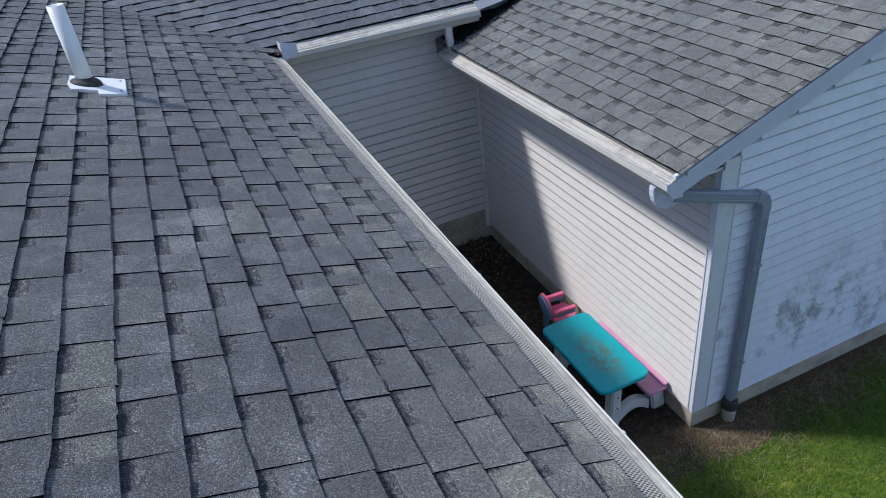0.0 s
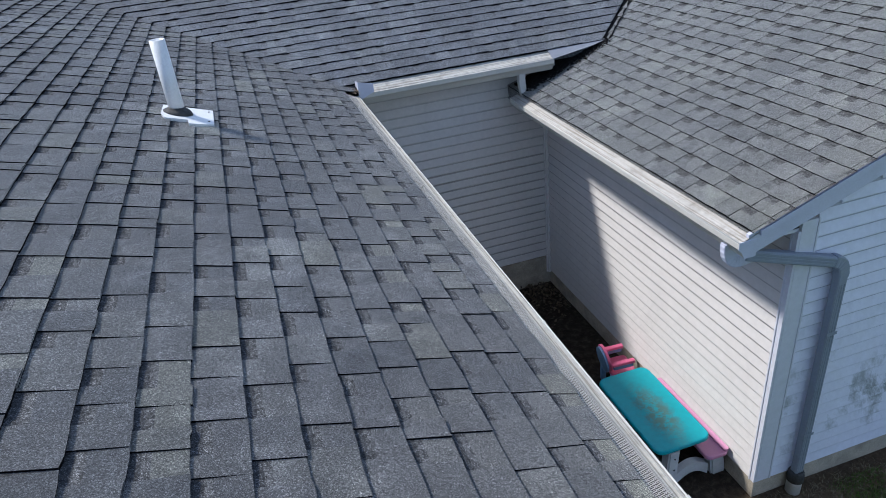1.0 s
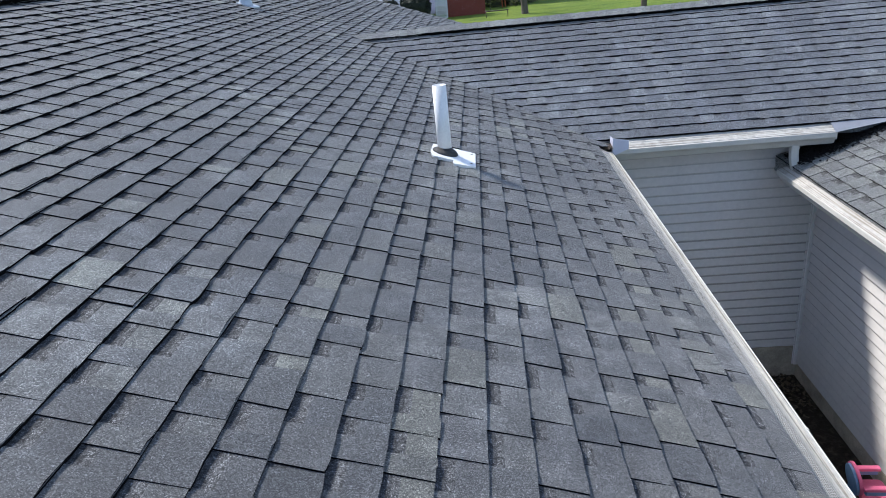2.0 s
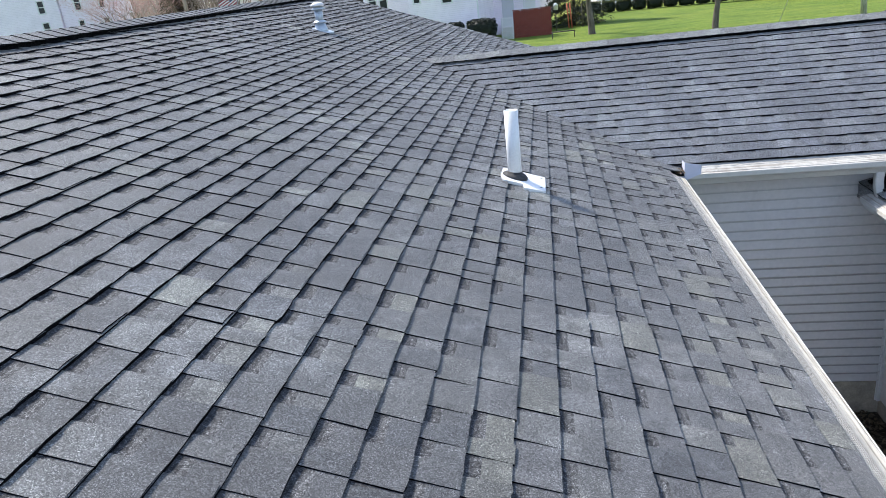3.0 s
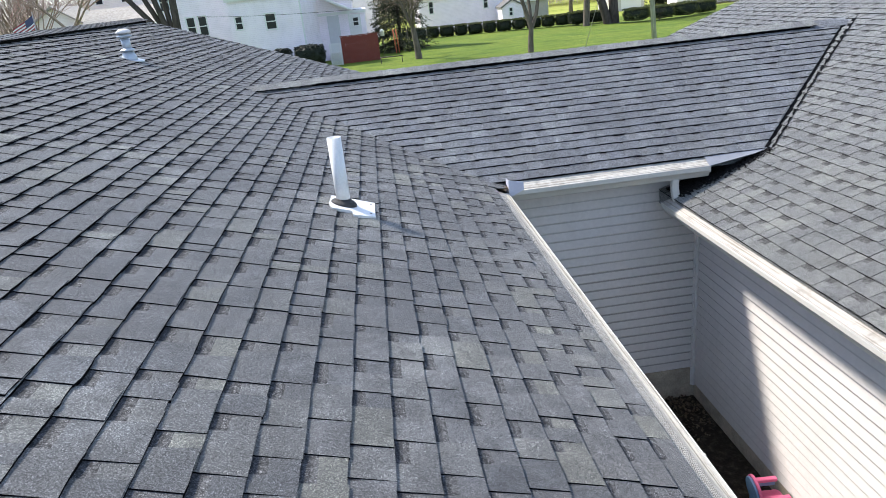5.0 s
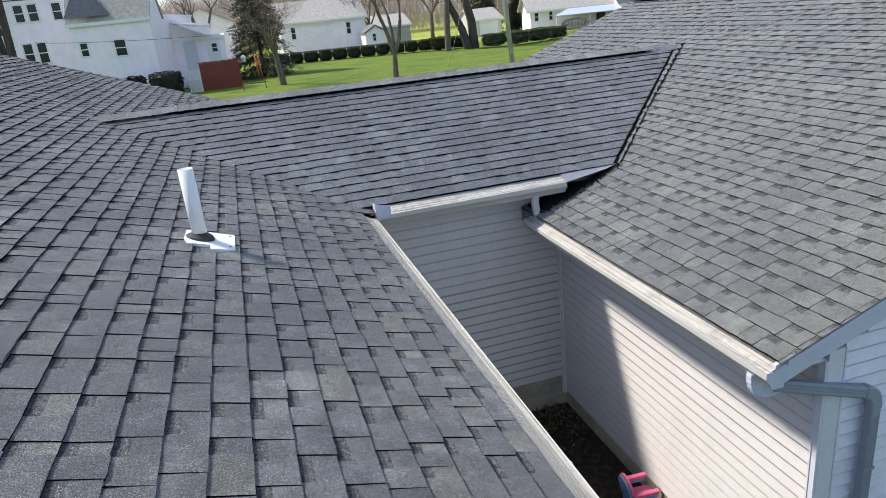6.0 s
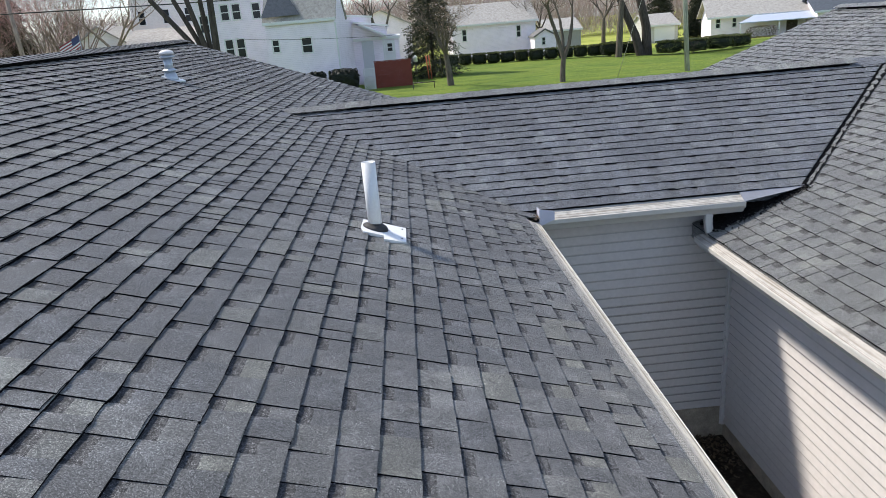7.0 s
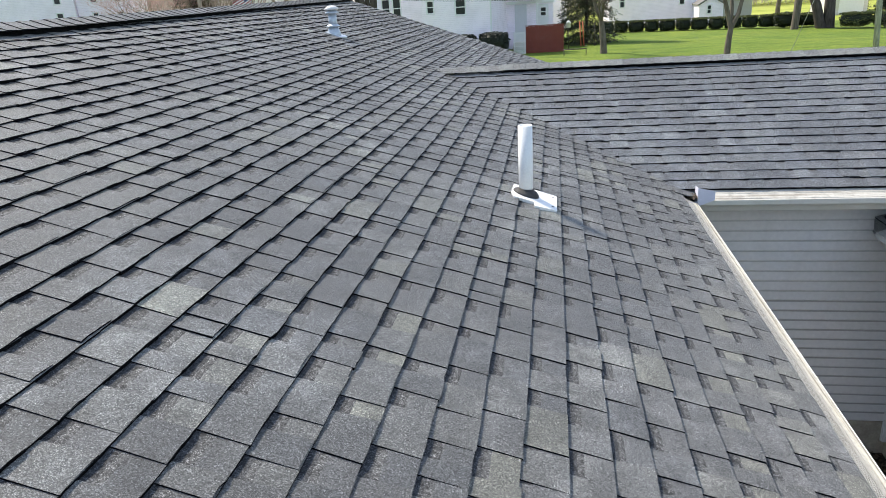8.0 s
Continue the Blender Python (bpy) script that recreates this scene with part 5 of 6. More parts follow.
def leafy(name, mat, parent, count, at, size, seed, label=""):
    rng = random.Random(seed)
    off = HERE[parent]
    v, f = [], []
    for _ in range(count):
        p = Vector(at(rng)) - off
        n = Vector((rng.gauss(0, 1), rng.gauss(0, 1), rng.gauss(0.4, 1))).normalized()
        a, b = ring_frame(n)
        s = size * rng.uniform(0.6, 1.4)
        k = len(v)
        v += [tuple(p - s * a), tuple(p - 0.5 * s * b), tuple(p + s * a), tuple(p + 0.5 * s * b)]
        f.append((k, k + 1, k + 2, k + 3))
    me = bpy.data.meshes.new(name)
    me.from_pydata(v, [], f)
    me.materials.append(mat)
    ob = new(name, me)
    ob.parent = parent
    HERE[ob] = off
    return tagged(ob, label)


def bare_tree(name, label, at, height, trunk_r, seed, fork=1.6, spread=0.5, levels=5, mat=None, stems=1, twig_mat=None, buds=0, leads=(), bud_mat=None):
    """A leafless tree: forked limbs down to fine twigs."""
    rng = random.Random(seed)
    x, y, z = at
    ob = thing(name, label, "tree", at)
    trunk, crown = bmesh.new(), bmesh.new()
    tips = []

    def grow(p, way, length, r, level):
        pts, radii = [p], [r]
        n = 3 if level < 2 else 2
        for i in range(n):
            way = (way + Vector((rng.gauss(0, 0.10), rng.gauss(0, 0.10), 0.06)) * (0.3 if level == 0 else 1.0)).normalized()
            p = p + way * length / n
            pts.append(p)
            radii.append(r * (1 - 0.35 * (i + 1) / n))
        tube(trunk if level == 0 else crown, pts, radii, 8 if level == 0 else 5 if level < 3 else 3, False, 0 if level < 3 else 1)
        if level >= levels:
            tips.append(p)
            return
        for i in range(rng.choice((2, 3, 3) if level > 3 else (3, 3, 4)) if level else rng.choice((3, 4))):
            side = Vector((rng.gauss(0, 1), rng.gauss(0, 1), rng.gauss(0, 0.3))).normalized()
            new_way = (way * (1 - spread * rng.uniform(0.6, 1.1)) + side * spread).normalized()
            new_way.z = max(new_way.z, 0.12)
            q = pts[-1] if i < 2 or level == 0 else pts[-2]
            grow(q, new_way.normalized(), length * rng.uniform(0.62, 0.86), radii[-1] * rng.uniform(0.55, 0.78), level + 1)

    for points, r in leads:
        points = [Vector(p) for p in points]
        tube(trunk, points, [r * (1 - 0.12 * i) for i in range(len(points))], 8, False)
        grow(points[-1], (points[-1] - points[-2]).normalized(), fork * (height / 8), r * 0.65, 1)
    for s in range(0 if leads else stems):
        a = 2 * math.pi * s / max(stems, 1) + rng.random()
        tilt = 0.0 if stems == 1 else rng.uniform(0.12, 0.3)
        base = Vector((x, y, z - 0.15)) + (Vector((math.cos(a), math.sin(a), 0)) * trunk_r * 1.3 if stems > 1 else Vector())
        grow(base, Vector((math.cos(a) * tilt, math.sin(a) * tilt, 1)).normalized(), fork * (height / 8), trunk_r, 0)
    part("trunk", trunk, mat or M_BARK, ob)
    part("crown", crown, [mat or M_BARK, twig_mat or M_TWIG], ob)
    if buds:
        leafy("buds", bud_mat or M_BUDS, ob, buds, lambda r: r.choice(tips) + Vector((r.gauss(0, 0.15), r.gauss(0, 0.15), r.gauss(0, 0.15))), 0.045, seed)
    return ob


bare_tree("lawn_tree", "bare young tree with a grey trunk on the lawn", (1.95, 40.5, L), 10.0, 0.24, 11, 1.75, 0.5, 6, buds=1200)
bare_tree("lawn_tree", "bare forked tree with a stout grey trunk on the lawn", (8.5, 36, L), 8.5, 0.2, 5, 1.3, 0.42, 6, buds=900, leads=(
    (((8.5, 36, L - 0.1), (8.53, 36, 1.5), (8.6, 36, 2.2), (8.3, 35.9, 3.2), (8.0, 35.8, 4.1)), 0.19), (((8.58, 36, 2.1), (8.98, 36.1, 3.0), (9.2, 36.2, 4.1)), 0.13),
    (((8.6, 36.05, 2.2), (8.65, 36.3, 3.3), (8.55, 36.5, 4.4)), 0.11)))
bare_tree("big_tree", "tall bare tree with a straight grey trunk", (17.96, 55, L), 15, 0.32, 21, 2.0, 0.42, 5, M_BARK, leads=(
    (((17.94, 55, L - 0.1), (18.06, 55, 3.4), (18.2, 55, 5.4)), 0.31),))
bare_tree("big_tree", "large old tree with two stout dark stems, one leaning", (20.3, 55, L), 15, 0.5, 23, 2.3, 0.4, 5, M_BARK_DARK, leads=(
    (((19.95, 55, L - 0.1), (19.45, 55.1, 2.5), (18.75, 55.2, 4.1), (18.1, 55.3, 5.6)), 0.42), (((20.55, 55.1, L - 0.1), (20.4, 55.1, 3.2), (19.8, 55.1, 5.6)), 0.46)))
bare_tree("yard_tree", "clump of dark bare stems beyond the roof end", (-10.9, 30, L), 8, 0.26, 31, 1.5, 0.42, 5, M_BARK_DARK, 5, leads=(
    (((-10.95, 30, L - 0.1), (-11.57, 30, 4.8), (-13.2, 30, 7.0)), 0.16), (((-10.85, 30.1, L - 0.1), (-11.18, 30.1, 4.66), (-12.12, 30.1, 6.9)), 0.15),
    (((-10.75, 29.9, L - 0.1), (-10.91, 29.9, 4.56), (-11.44, 29.9, 6.9)), 0.16), (((-10.65, 30.1, L - 0.1), (-10.73, 30.1, 4.46), (-10.84, 30.1, 6.8)), 0.15),
    (((-10.4, 29.9, L - 0.1), (-10.39, 29.9, 4.33), (-10.3, 29.9, 6.8)), 0.21)))
bare_tree("yard_tree", "spreading bare tree with fine reddish twigs", (-22.4, 48, L), 10, 0.26, 33, 3.3, 0.5, 6, M_BARK_TAN, 1, M_BARK_TAN, 900)
bare_tree("yard_tree", "bare vase-shaped tree among the shrubs", (-27.4, 52, L), 9, 0.13, 35, 3.3, 0.35, 5, M_BARK_TAN, 9, M_BARK_TAN)
bare_tree("yard_tree", "many-stemmed small tree with pinkish spring twigs", (-32.0, 45, L), 7.5, 0.11, 36, 2.9, 0.5, 5, M_BARK_TAN, 6, M_REDLEAF, 2600, bud_mat=M_REDLEAF)
bare_tree("yard_tree", "narrow many-stemmed tree with rosy buds", (-27.1, 46, L), 7.5, 0.10, 38, 3.4, 0.33, 5, M_BARK_TAN, 5, M_REDLEAF, 4200, bud_mat=M_REDLEAF)
bare_tree("yard_tree", "thin bare tree behind the houses", (-3, 62, L), 12, 0.28, 37, 2.2, 0.45, 6, M_BARK, 1, M_REDLEAF)
bare_tree("yard_tree", "bare tree behind the long house", (14.5, 72, L), 11, 0.26, 39, 2.0, 0.48, 6, M_BARK, 1, M_TWIG, 900)
bare_tree("yard_tree", "bare tree far behind the gardens", (25, 84, L), 13, 0.3, 41, 2.0, 0.48, 5, M_BARK)
bare_tree("sapling", "thin bare sapling by the hedge", (23.4, 52, 0.6), 3.2, 0.05, 43, 1.3, 0.4, 4, M_BARK_DARK)


def spruce(at, height, radius, seed, label="dark green spruce with drooping boughs", mat=None):
    rng = random.Random(seed)
    x, y, z = at
    ob = thing("spruce", label, "tree", at)
    part("trunk", tube(bmesh.new(), [(x, y, z - 0.1), (x, y, z + height)], [0.16, 0.02], 7, False), M_BARK_DARK, ob)
    v, f = [], []
    k = 0
    while k < 480:
        h = 0.25 + (height - 0.4) * rng.random() ** 1.15
        a = rng.uniform(0, 2 * math.pi)
        reach = radius * (1 - h / height) ** 0.75 * rng.uniform(0.75, 1.15) + 0.08
        for i in range(60):
            t = rng.random() ** 0.7
            c = Vector((math.cos(a) * reach * t, math.sin(a) * reach * t, h - 0.28 * reach * t * t)) + Vector((rng.gauss(0, 0.10), rng.gauss(0, 0.10), rng.gauss(0, 0.07)))
            d = Vector((math.cos(a) + rng.gauss(0, 0.5), math.sin(a) + rng.gauss(0, 0.5), rng.gauss(-0.3, 0.4))).normalized() * rng.uniform(0.10, 0.22)
            w = d.cross(Vector((rng.gauss(0, 1), rng.gauss(0, 1), 1))).normalized() * 0.045
            b = len(v)
            v += [tuple(c - w), tuple(c + w), tuple(c + d)]
            f.append((b, b + 1, b + 2))
        k += 1
    me = bpy.data.meshes.new("crown")
    me.from_pydata(v, [], f)
    me.materials.append(mat or M_SPRUCE)
    o = new("crown", me)
    o.parent = ob
    return ob


spruce((1.3, 51, L), 9.4, 2.9, 51)
spruce((31.5, 82, L), 9.0, 2.6, 52)
spruce((36.0, 81, L), 7.0, 1.5, 53)
spruce((-29.6, 47.5, L), 10.5, 2.5, 54, "broad dark conifer with browned sprays among the shrubs", M_CEDAR)


def shrub(name, label, at, size, mat, count, leaf, seed, group="", core=True, tips=None):
    """A rounded or boxy bush of many small leaves with an uneven outline."""
    x, y, z = at
    ob = thing(name, label, "shrub", at, group)

    def where(r):
        d = Vector((r.gauss(0, 1), r.gauss(0, 1), r.gauss(0, 1))).normalized()
        lump = 1 + 0.16 * noise.noise(d * 2.3 + Vector((seed, 0, 0)))
        q = 1.0 / max(abs(d.x), abs(d.y), abs(d.z)) ** 0.55
        rr = lump * q * r.uniform(0.80, 1.0) * 0.86
        return (x + d.x * rr * size[0] / 2, y + d.y * rr * size[1] / 2, z + size[2] / 2 + d.z * rr * size[2] / 2)

    leafy("leaves", mat, ob, count, where, leaf, seed)
    if tips:
        leafy("tip_growth", tips, ob, count // 2, lambda r: (lambda p: (p[0], p[1], max(p[2], z + size[2] * 0.86) + r.gauss(0, 0.03)))(where(r)), leaf, seed + 1)
    if core:
        bm = bmesh.new()
        bmesh.ops.create_icosphere(bm, subdivisions=2, radius=0.5)
        for vert in bm.verts:
            c = vert.co.normalized()
            q = 0.42 / max(abs(c.x), abs(c.y), abs(c.z)) ** 0.55
            vert.co = Vector((x + c.x * q * size[0], y + c.y * q * size[1], z + size[2] / 2 + c.z * q * size[2]))
        part("twig_core", bm, M_YEW, ob)
    return ob


shrub("yew_bush", "dark clipped rounded yew by the white house", (-5.3, 42, L), (2.4, 1.6, 1.8), M_YEW, 3500, 0.07, 61, "yews by the white house")
shrub("yew_bush", "low dark clipped yew by the white house", (-7.2, 42.2, L), (1.7, 1.3, 1.72), M_YEW, 2500, 0.07, 62, "yews by the white house")
first = shrub("hedge_bush", "clipped dark hedge bush with olive tips in a row", (3.6, 62, L), (1.62, 1.4, 1.2), M_HEDGE, 2000, 0.06, 63, "hedge row", True, M_HEDGE_TOP)
for i in range(1, 11):
    copy_thing(first, pose(3.6 + 1.32 * i, 62 - 0.36 * i, L, 0, 0, 90 * (i % 4)) @ Matrix.Diagonal((1, 1, 1, 1)))
for i, (x, y, w, h) in enumerate(((17.9, 57.4, 2.2, 1.35), (19.7, 57.8, 1.9, 1.2), (21.9, 53.5, 2.6, 1.25), (24.0, 53.0, 2.4, 1.25), (26.2, 53.4, 2.8, 1.3), (28.4, 54.5, 2.6, 1.2))):
    shrub("round_bush", "loose rounded olive-green bush at the lawn edge", (x, y, 0.75), (w, 1.8, h), M_HEDGE_TOP if i > 1 else M_HEDGE, 2600, 0.07, 70 + i, "bushes at the lawn edge", True, M_HEDGE_TOP)
shrub("bare_bush", "bare twiggy pale bush before the ranch house", (36.5, 66, 0.6), (3.6, 2.2, 1.5), M_TWIG, 2200, 0.05, 81, "", False)
for i, (x, y, w, h) in enumerate(((-34.5, 52, 4.2, 4.6), (-27.2, 54, 3.0, 4.6), (-24.2, 57, 3.4, 4.4))):
    shrub("russet_shrub", "tall loose shrub with russet spring twigs", (x, y, L), (w, 3, h), M_REDLEAF if i != 1 else M_BUDS, 4200, 0.11, 90 + i, "russet shrubs", False)


def woods_at(r):
    x = r.uniform(-110, 120)
    lump = 0.5 + 0.5 * noise.noise(Vector((x * 0.11, 7, 0)))
    return (x, 125 + r.gauss(0, 6), L + (4 + 9 * lump) * r.random() ** 0.8)


scatter_quads("far_woods", M_PALETWIG, 120000, woods_at, lambda r: (r.uniform(0.7, 2.4), r.uniform(0.04, 0.10)), "pale bare treetops along the horizon", "woods", True, 12)
pole = thing("utility_pole", "weathered grey wooden utility pole beyond the link roof", "utility pole", (16.3, 36, L))
part("shaft", tube(bmesh.new(), [(16.32, 36, L - 0.3), (15.55, 36, 12.0)], [0.155, 0.11], 12), M_POLEWOOD, pole)
part("guy_wire", tube(bmesh.new(), [(11.9, 36, L - 0.1), (15.53, 36, 11.6)], 0.014, 5), M_POLEWOOD, pole)
pole2 = thing("utility_pole", "weathered reddish wooden utility pole beyond the ridge", "utility pole", (-25.0, 40, L))
part("shaft", tube(bmesh.new(), [(-25.05, 40, L - 0.3), (-25.25, 40, 10.5)], [0.15, 0.12], 10), M_POLE_TAN, pole2)
wires = thing("overhead_cable", "black overhead cable between poles", "cable", (-18, 38, 7.3))
part("cable", tube(bmesh.new(), [(-60 + 3.5 * i, 38.6, 8.3 - 0.0155 * (-60 + 3.5 * i + 25) - 0.9 * math.sin(math.pi * i / 26)) for i in range(27)], 0.035, 5), M_CABLE, wires)
part("service_drop", tube(bmesh.new(), [(-12.4 + 1.1 * i, 43.2, 4.95 - 0.9 * (i / 10) ** 0.8 + 0.25 * (i / 10) ** 2) for i in range(11)], 0.012, 4), M_CABLE, wires)

flag = thing("flag_pole", "garden flag with red and white stripes on a thin pole", "flag", (-23.7, 45, L))
part("pole", tube(bmesh.new(), [(-23.8, 45, L), (-23.55, 45, 6.4)], 0.03, 6), M_FARGREYTRIM, flag)


def cloth(bm, u0, u1, v0, v1, lift=0.0):
    def at(u, w):
        return (-23.62 - 1.45 * u, 45 + 0.10 * math.sin(5 * u) + lift, 6.15 - 0.85 * w - 0.75 * u)
    n = 6
    rows_f = [[bm.verts.new(at(u0 + (u1 - u0) * i / n, w)) for i in range(n + 1)] for w in (v0, v1)]
    back = [[bm.verts.new((q.co.x, q.co.y + 0.01, q.co.z)) for q in row] for row in rows_f]
    for i in range(n):
        bm.faces.new((rows_f[0][i], rows_f[0][i + 1], rows_f[1][i + 1], rows_f[1][i]))
        bm.faces.new((back[0][i], back[1][i], back[1][i + 1], back[0][i + 1]))


for i in range(9):
    bm = bmesh.new()
    cloth(bm, 0.0 if i > 4 else 0.42, 1.0, i / 9, (i + 1) / 9)
    part("stripe", bm, M_FLAG_WHITE if i % 2 else M_FLAG_RED, flag)
bm = bmesh.new()
cloth(bm, 0.0, 0.42, 0.0, 5 / 9)
part("canton", bm, M_FLAG_BLUE, flag)


# ---- shingles ----
def shingled(roof, origin, up, along, courses, spans, near, tab_mat, field_mat, seed, bands, butt=0.0165, limit=300, back=0.0, gaps=0.7, sides=1, shade=(0.052, 0.030), wide=6.0, gap=(0.045, 0.115), cut=None):
    """Laminated shingles: a base strip a course and raised tabs with gaps on it. spans(u): free stretches along the course; near(u, v): tabs that are parts of their own. cut: a place and a way of a plane that trims the courses."""
    rng = random.Random(seed)
    O, U, V = Vector(origin), Vector(up).normalized(), Vector(along).normalized()
    N = V.cross(U)
    if N.z < 0:
        N = -N

    def at(v, u, n, flat=1.0):
        return tuple(O + V * v + U * u + N * n * flat)

    widths = [0.085 + 0.017 * i for i in range(12)]
    meshes = {}

    def tab_points(w, cut0, cut1, lift):
        """Top corners and an uneven lower edge of five points, on the deck and at the face."""
        b, t = butt + 0.0025 + lift, 0.5 * butt
        bow = rng.gauss(0, 0.0022)
        low = [(w * (i / 4 - 0.5), rng.gauss(0, 0.0012) + bow * (1 - (i / 2 - 1) ** 2)) for i in range(5)]
        return ([(a, c, 0) for a, c in low] + [(a, c, b + rng.gauss(0, 0.0008)) for a, c in low] +
                [(w / 2 - cut1, EXPO + 0.012, 0), (-w / 2 + cut0, EXPO + 0.012, 0), (w / 2 - cut1, EXPO + 0.012, t), (-w / 2 + cut0, EXPO + 0.012, t)])

    TAB_FACES = [(5, 6, 7, 8, 9, 12, 13)] + [(i, i + 1, i + 6, i + 5) for i in range(4)] + [(4, 10, 12, 9), (11, 0, 5, 13)]
    turned = V.cross(U).z < 0

    def tab_mesh(wi, ci):
        if (wi, ci) not in meshes:
            me = bpy.data.meshes.new("shingle")
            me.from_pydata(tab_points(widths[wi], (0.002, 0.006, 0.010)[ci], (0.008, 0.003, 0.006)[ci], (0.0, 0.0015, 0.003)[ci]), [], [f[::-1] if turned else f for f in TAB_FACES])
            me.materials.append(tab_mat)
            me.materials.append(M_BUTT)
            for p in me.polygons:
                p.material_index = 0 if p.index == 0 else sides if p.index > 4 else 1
            meshes[wi, ci] = me
        return meshes[wi, ci]

    basis = Matrix((V, U, N)).transposed().to_4x4()
    fv, ff, fm = [], [], []
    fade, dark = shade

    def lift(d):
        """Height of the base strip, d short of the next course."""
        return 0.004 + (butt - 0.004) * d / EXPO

    def add(points, faces, mats):
        b = len(fv)
        fv.extend(points)
        for q, m in zip(faces, mats):
            q = [b + i for i in q]
            ff.append(q[::-1] if turned else q)
            fm.append(m)

    made = 0
    for k in range(courses):
        u0 = k * EXPO
        flat = 0.5 if k == 0 and back else 1.0
        for v0, v1 in spans(u0 + 0.4 * EXPO):
            if v1 - v0 < 0.08:
                continue
            # base strips, about a metre each
            v = v0
            while v < v1 - 1e-6:
                e = min(v1, v + rng.uniform(0.85, 1.05))
                if v1 - e < 0.25:
                    e = v1
                s = rng.uniform(-0.002, 0.002) + (back if k == 0 else 0.0)
                cuts = [v + (e - v) * i / 8 for i in range(9)]
                low = [u0 + s + rng.gauss(0, 0.0016) for _ in cuts]
                add([at(c, q, 0) for c, q in zip(cuts, low)] + [at(c, q, butt, flat) for c, q in zip(cuts, low)]
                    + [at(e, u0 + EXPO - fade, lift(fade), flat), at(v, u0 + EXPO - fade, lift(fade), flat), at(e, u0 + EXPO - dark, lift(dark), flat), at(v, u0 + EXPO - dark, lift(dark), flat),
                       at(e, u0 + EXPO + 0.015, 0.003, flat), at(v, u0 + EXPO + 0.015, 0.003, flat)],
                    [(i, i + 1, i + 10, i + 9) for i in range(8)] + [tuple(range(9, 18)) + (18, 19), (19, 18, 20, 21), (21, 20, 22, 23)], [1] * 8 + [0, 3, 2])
                v = e
            # tabs
            v = v0 + rng.uniform(0.0, 0.04)
            while v < v1 - 0.04:
                wi = min(11, max(0, int(rng.gauss(wide, 3.2))))
                ci = rng.randrange(3)
                w = widths[wi]
                if v + w > v1:
                    w = v1 - v
                    wi = None
                    if w < 0.05:
                        break
                c = v + w / 2
                s = rng.gauss(0, 0.0016) + (back if k == 0 else 0.0)
                if wi is not None and made < limit and near(u0, c):
                    piece("shingle", tab_mesh(wi, ci), roof, Matrix.Translation(Vector(at(c, u0 + s, 0.0))) @ basis @ Matrix.Diagonal((1, 1, flat, 1)))
                    made += 1
                else:
                    pts = tab_points(w, rng.uniform(0.001, 0.01), rng.uniform(0.001, 0.01), rng.uniform(0, 0.003))
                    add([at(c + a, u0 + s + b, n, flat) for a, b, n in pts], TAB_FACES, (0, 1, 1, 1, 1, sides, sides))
                v += w + (rng.uniform(*gap) if rng.random() < gaps else 0.006)
    me = bpy.data.meshes.new("shingle_field")
    me.from_pydata(fv, [], ff)
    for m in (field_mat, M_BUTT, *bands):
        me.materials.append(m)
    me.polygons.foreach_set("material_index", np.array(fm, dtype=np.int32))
    me.update()
    if cut:
        bm = bmesh.new()
        bm.from_mesh(me)
        bmesh.ops.bisect_plane(bm, geom=bm.verts[:] + bm.edges[:] + bm.faces[:], plane_co=cut[0], plane_no=cut[1], clear_outer=True)
        bm.to_mesh(me)
        bm.free()
    ob = new("shingle_field", me)
    ob.parent = roof
    tagged(ob, "", "", "", "stuff")
    return made


cosA, cosB, cosC = (1 / math.sqrt(1 + p * p) for p in (PA, PB, PC))


def spans_a(u):
    x = -0.12 - u * cosA
    near_end = NEAR_A if x > -4.86 else min((-4.93 - x) / 0.045, FAR_A)
    if x > -RIDGE_B:
        return [(NEAR_A, min(-x + 0.03, FAR_A)), (2 * RIDGE_B + x, FAR_A)]
    return [(near_end, FAR_A)]


def spans_b(u):
    y = 0.14 + u * cosB
    return [(-y - 0.05, 2.48 + 0.993 * y + 0.16)]


def spans_c(u):
    x = 1.62 + u * cosC
    if x < 2.5:
        return [(NEAR_C - 0.03, 0.40), (5.0, FAR_C)]
    y = (x - 2.48) / 0.993
    if y < RIDGE_B:
        return [(NEAR_C - 0.03, y + 0.15), (2 * RIDGE_B - y, FAR_C)]
    return [(NEAR_C - 0.03, FAR_C)]


shingled(roof_main, (-0.12, 0, zA(-0.12)), (-1, 0, PA), (0, 1, 0), int(5.22 / cosA / EXPO), spans_a,
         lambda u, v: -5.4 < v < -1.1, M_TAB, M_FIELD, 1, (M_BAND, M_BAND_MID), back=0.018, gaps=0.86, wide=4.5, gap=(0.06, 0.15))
shingled(roof_link, (0, 0.14, zB(0.14)), (0, 1, PB), (1, 0, 0), int((RIDGE_B - 0.14) / cosB / EXPO) + 1, spans_b,
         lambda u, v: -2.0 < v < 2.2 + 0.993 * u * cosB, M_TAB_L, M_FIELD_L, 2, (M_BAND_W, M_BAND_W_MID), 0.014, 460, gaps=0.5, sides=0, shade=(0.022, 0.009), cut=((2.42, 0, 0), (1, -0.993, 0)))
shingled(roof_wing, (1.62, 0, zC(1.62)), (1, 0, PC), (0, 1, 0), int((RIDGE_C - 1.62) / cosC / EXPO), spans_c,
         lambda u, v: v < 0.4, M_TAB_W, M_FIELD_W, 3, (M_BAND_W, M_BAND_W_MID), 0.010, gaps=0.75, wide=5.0)


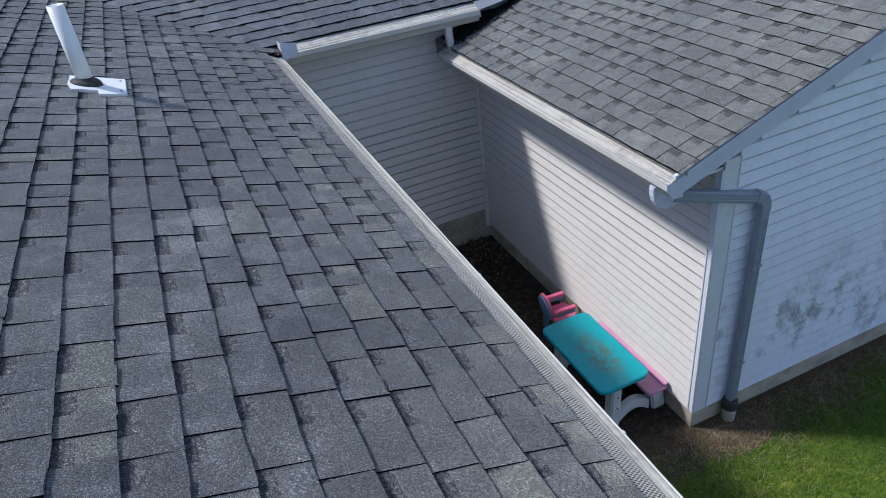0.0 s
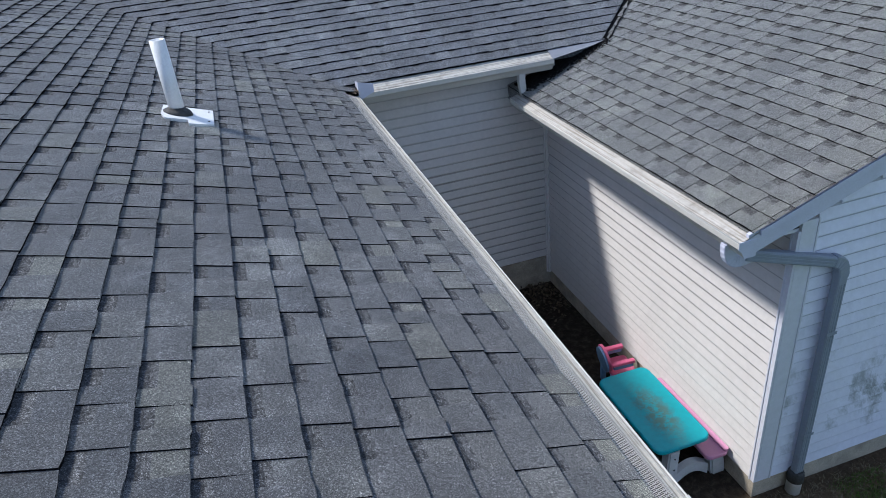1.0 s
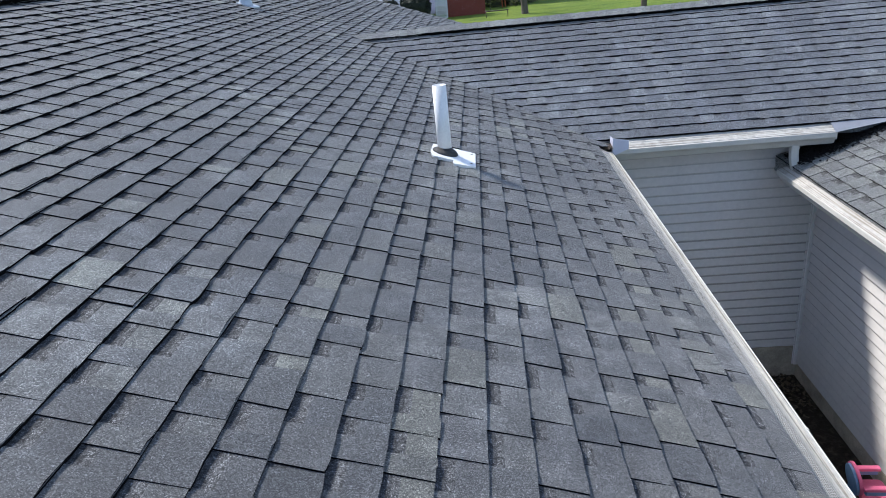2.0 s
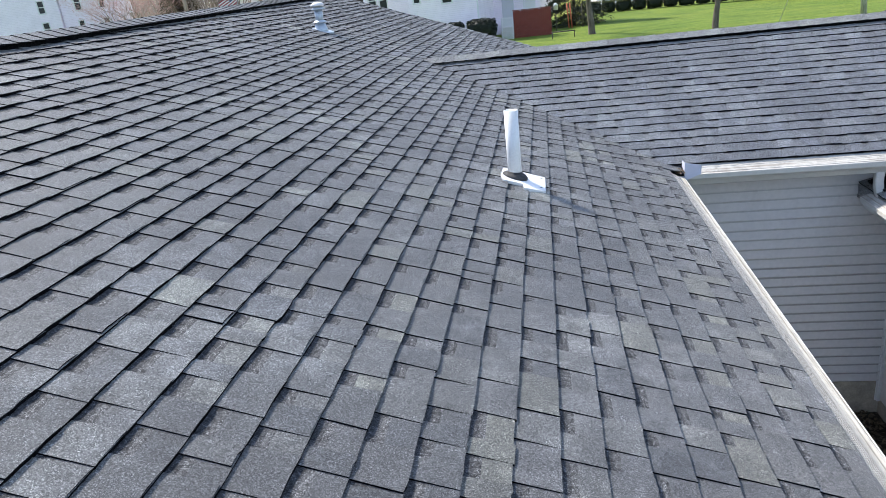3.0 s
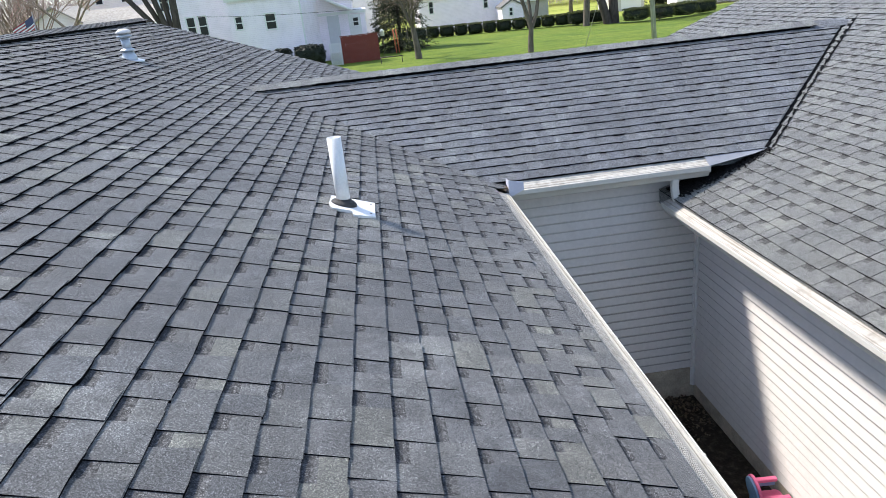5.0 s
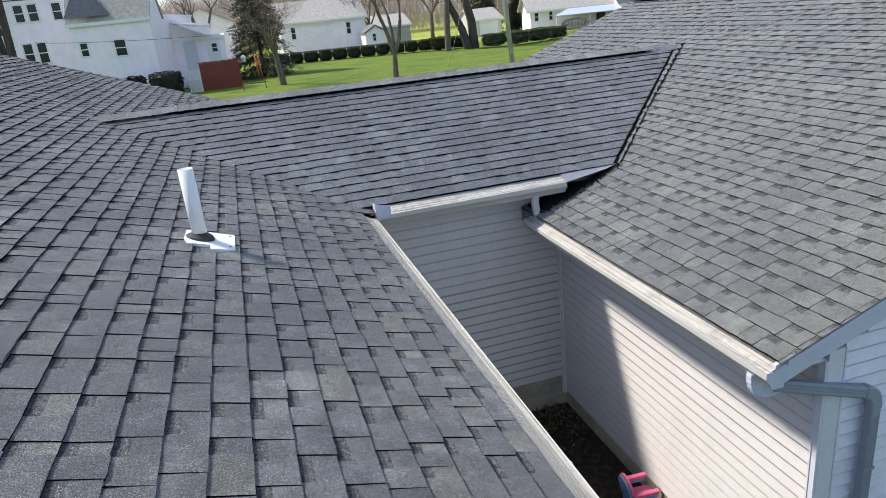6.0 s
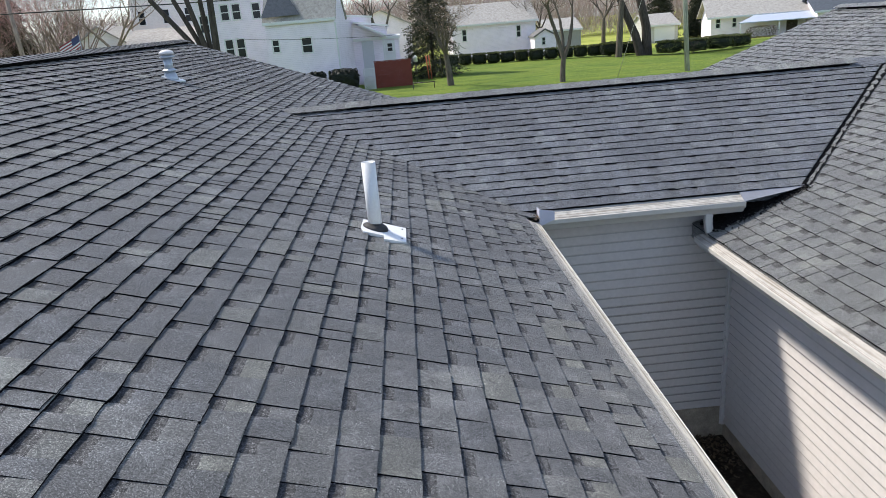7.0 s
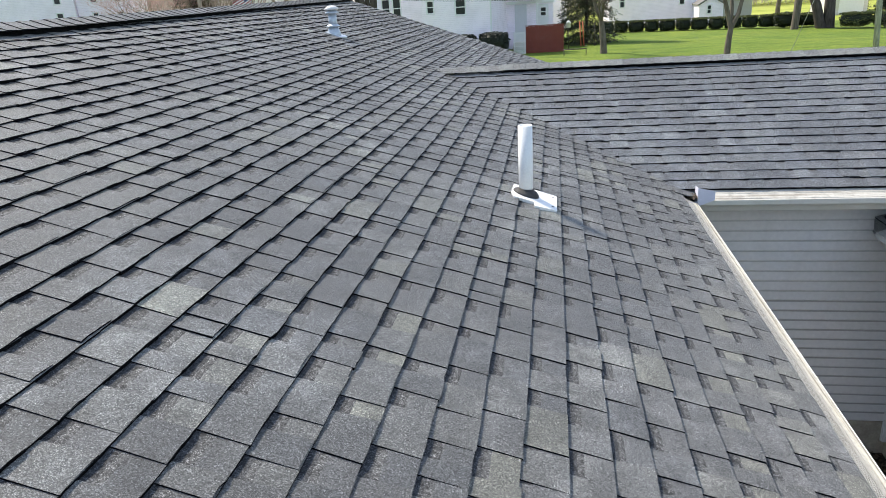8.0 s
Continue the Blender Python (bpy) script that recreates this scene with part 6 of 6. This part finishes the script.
def ridge_caps(roof, start, way, pitch, count, tab_mat, lift, wing=0.15, step=EXPO):
    """Folded cap shingles in a row over a ridge that runs along way from start."""
    W = Vector(way).normalized()
    side = Vector((-W.y, W.x, 0))
    pts = []
    for s, h in ((0.0, 0.012), (step + 0.03, 0.004)):
        for a in (-1, 0, 1):
            for t in (0.0, 0.006):
                pts.append(tuple(W * s + side * (a * wing) + Vector((0, 0, h + t - (pitch * wing if a else 0)))))
    me = bpy.data.meshes.new("ridge_cap")
    fs = []
    for a in (0, 2):
        fs += [(a + 1, a + 3, a + 9, a + 7), (a, a + 1, a + 3, a + 2), (a + 6, a + 7, a + 9, a + 8), (a, a + 6, a + 8, a + 2)]
    fs += [(0, 1, 7, 6), (4, 5, 11, 10)]
    me.from_pydata(pts, [], fs)
    me.materials.append(tab_mat)
    me.materials.append(M_BUTT)
    for k in (1, 5, 8, 9):
        me.polygons[k].material_index = 1
    bm = bmesh.new()
    bm.from_mesh(me)
    bmesh.ops.recalc_face_normals(bm, faces=bm.faces[:])
    bm.to_mesh(me)
    bm.free()
    for i in range(count):
        piece("ridge_cap", me, roof, Matrix.Translation(Vector(start) + W * (i * step) + Vector((0, 0, lift))))


def ridge_vent(roof, place, a, b, pitch, knee=None, half=0.118, h=0.042):
    """A black vent strip under the caps; place(c, z, s): c across, s along."""
    prof = [(-half, -pitch * half - 0.005), (0, -0.005), (half, -pitch * half - 0.005), (half, -pitch * half + h), (0, h), (-half, -pitch * half + h)]
    part("ridge_vent", prism(bmesh.new(), prof, place, (a, b) if knee is None else (a, knee, b)), M_BLACK, roof, "black ridge vent strip")


ridge_vent(roof_main, lambda c, z, s: (ridge_a(s) + c, s, zA(ridge_a(s)) + z + 0.01), NEAR_A, FAR_A - 0.25, PA, -1.5)
ridge_caps(roof_main, (ridge_a(-1.5), -1.5, zA(ridge_a(-1.5))), (-0.045, 1, 0.016), PA, 66, M_TAB, 0.044)
ridge_caps(roof_main, (ridge_a(-2), -1.5 - 66 * EXPO, zA(ridge_a(-2))), (0, 1, 0), PA, 66, M_TAB, 0.044)
zr2 = zB(RIDGE_B)
ridge_vent(roof_link, lambda c, z, s: (s, RIDGE_B + c, zr2 + z + 0.008), -1.87, 4.49, PB)
ridge_caps(roof_link, (4.57, RIDGE_B, zr2), (-1, 0, 0), PB, 45, M_CAP_PALE, 0.042)
ridge_caps(roof_link, (-2.72, RIDGE_B, zr2), (1, 0, 0), PB, 6, M_CAP_PALE, 0.034)
ridge_caps(roof_link, (5.22, RIDGE_B, zr2), (-1, 0, 0), PB, 5, M_TAB_L, 0.004)
zr3 = zC(RIDGE_C)
ridge_vent(roof_wing, lambda c, z, s: (RIDGE_C + c, s, zr3 + z + 0.01), NEAR_C + 0.4, FAR_C - 0.4, PC)
ridge_caps(roof_wing, (RIDGE_C, FAR_C - 0.05, zr3), (0, -1, 0), PC, 67, M_TAB_W, 0.044)

# black strip that paints the valley's shade, and old roof cement, between link and wing
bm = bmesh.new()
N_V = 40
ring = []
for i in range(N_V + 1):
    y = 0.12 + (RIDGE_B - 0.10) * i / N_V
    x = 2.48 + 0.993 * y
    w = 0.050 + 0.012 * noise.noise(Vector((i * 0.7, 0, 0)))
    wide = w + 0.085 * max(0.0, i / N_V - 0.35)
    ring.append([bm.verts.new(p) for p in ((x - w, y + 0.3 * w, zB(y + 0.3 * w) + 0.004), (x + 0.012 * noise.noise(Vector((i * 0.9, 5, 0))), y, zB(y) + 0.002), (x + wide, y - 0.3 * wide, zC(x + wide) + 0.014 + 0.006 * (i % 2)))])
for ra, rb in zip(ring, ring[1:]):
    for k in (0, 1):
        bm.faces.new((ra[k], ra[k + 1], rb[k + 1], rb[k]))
part("valley_lining", bm, M_BLACK, roof_link, "black strip for the shade in the open valley")
seal = bmesh.new()
tube(seal, [(2.40 + 0.993 * y + 0.028 * noise.noise(Vector((y * 14, 2, 0))), y + 0.02 * noise.noise(Vector((y * 17, 8, 0))), zB(y) + 0.016) for y in (0.42 + 0.02 * i for i in range(44))], [0.004 + 0.003 * abs(noise.noise(Vector((i * 0.8, 3, 0)))) for i in range(44)], 5)
part("sealant_bead", seal, M_SEALANT, roof_link, "ragged pale grey bead of old roof sealant")
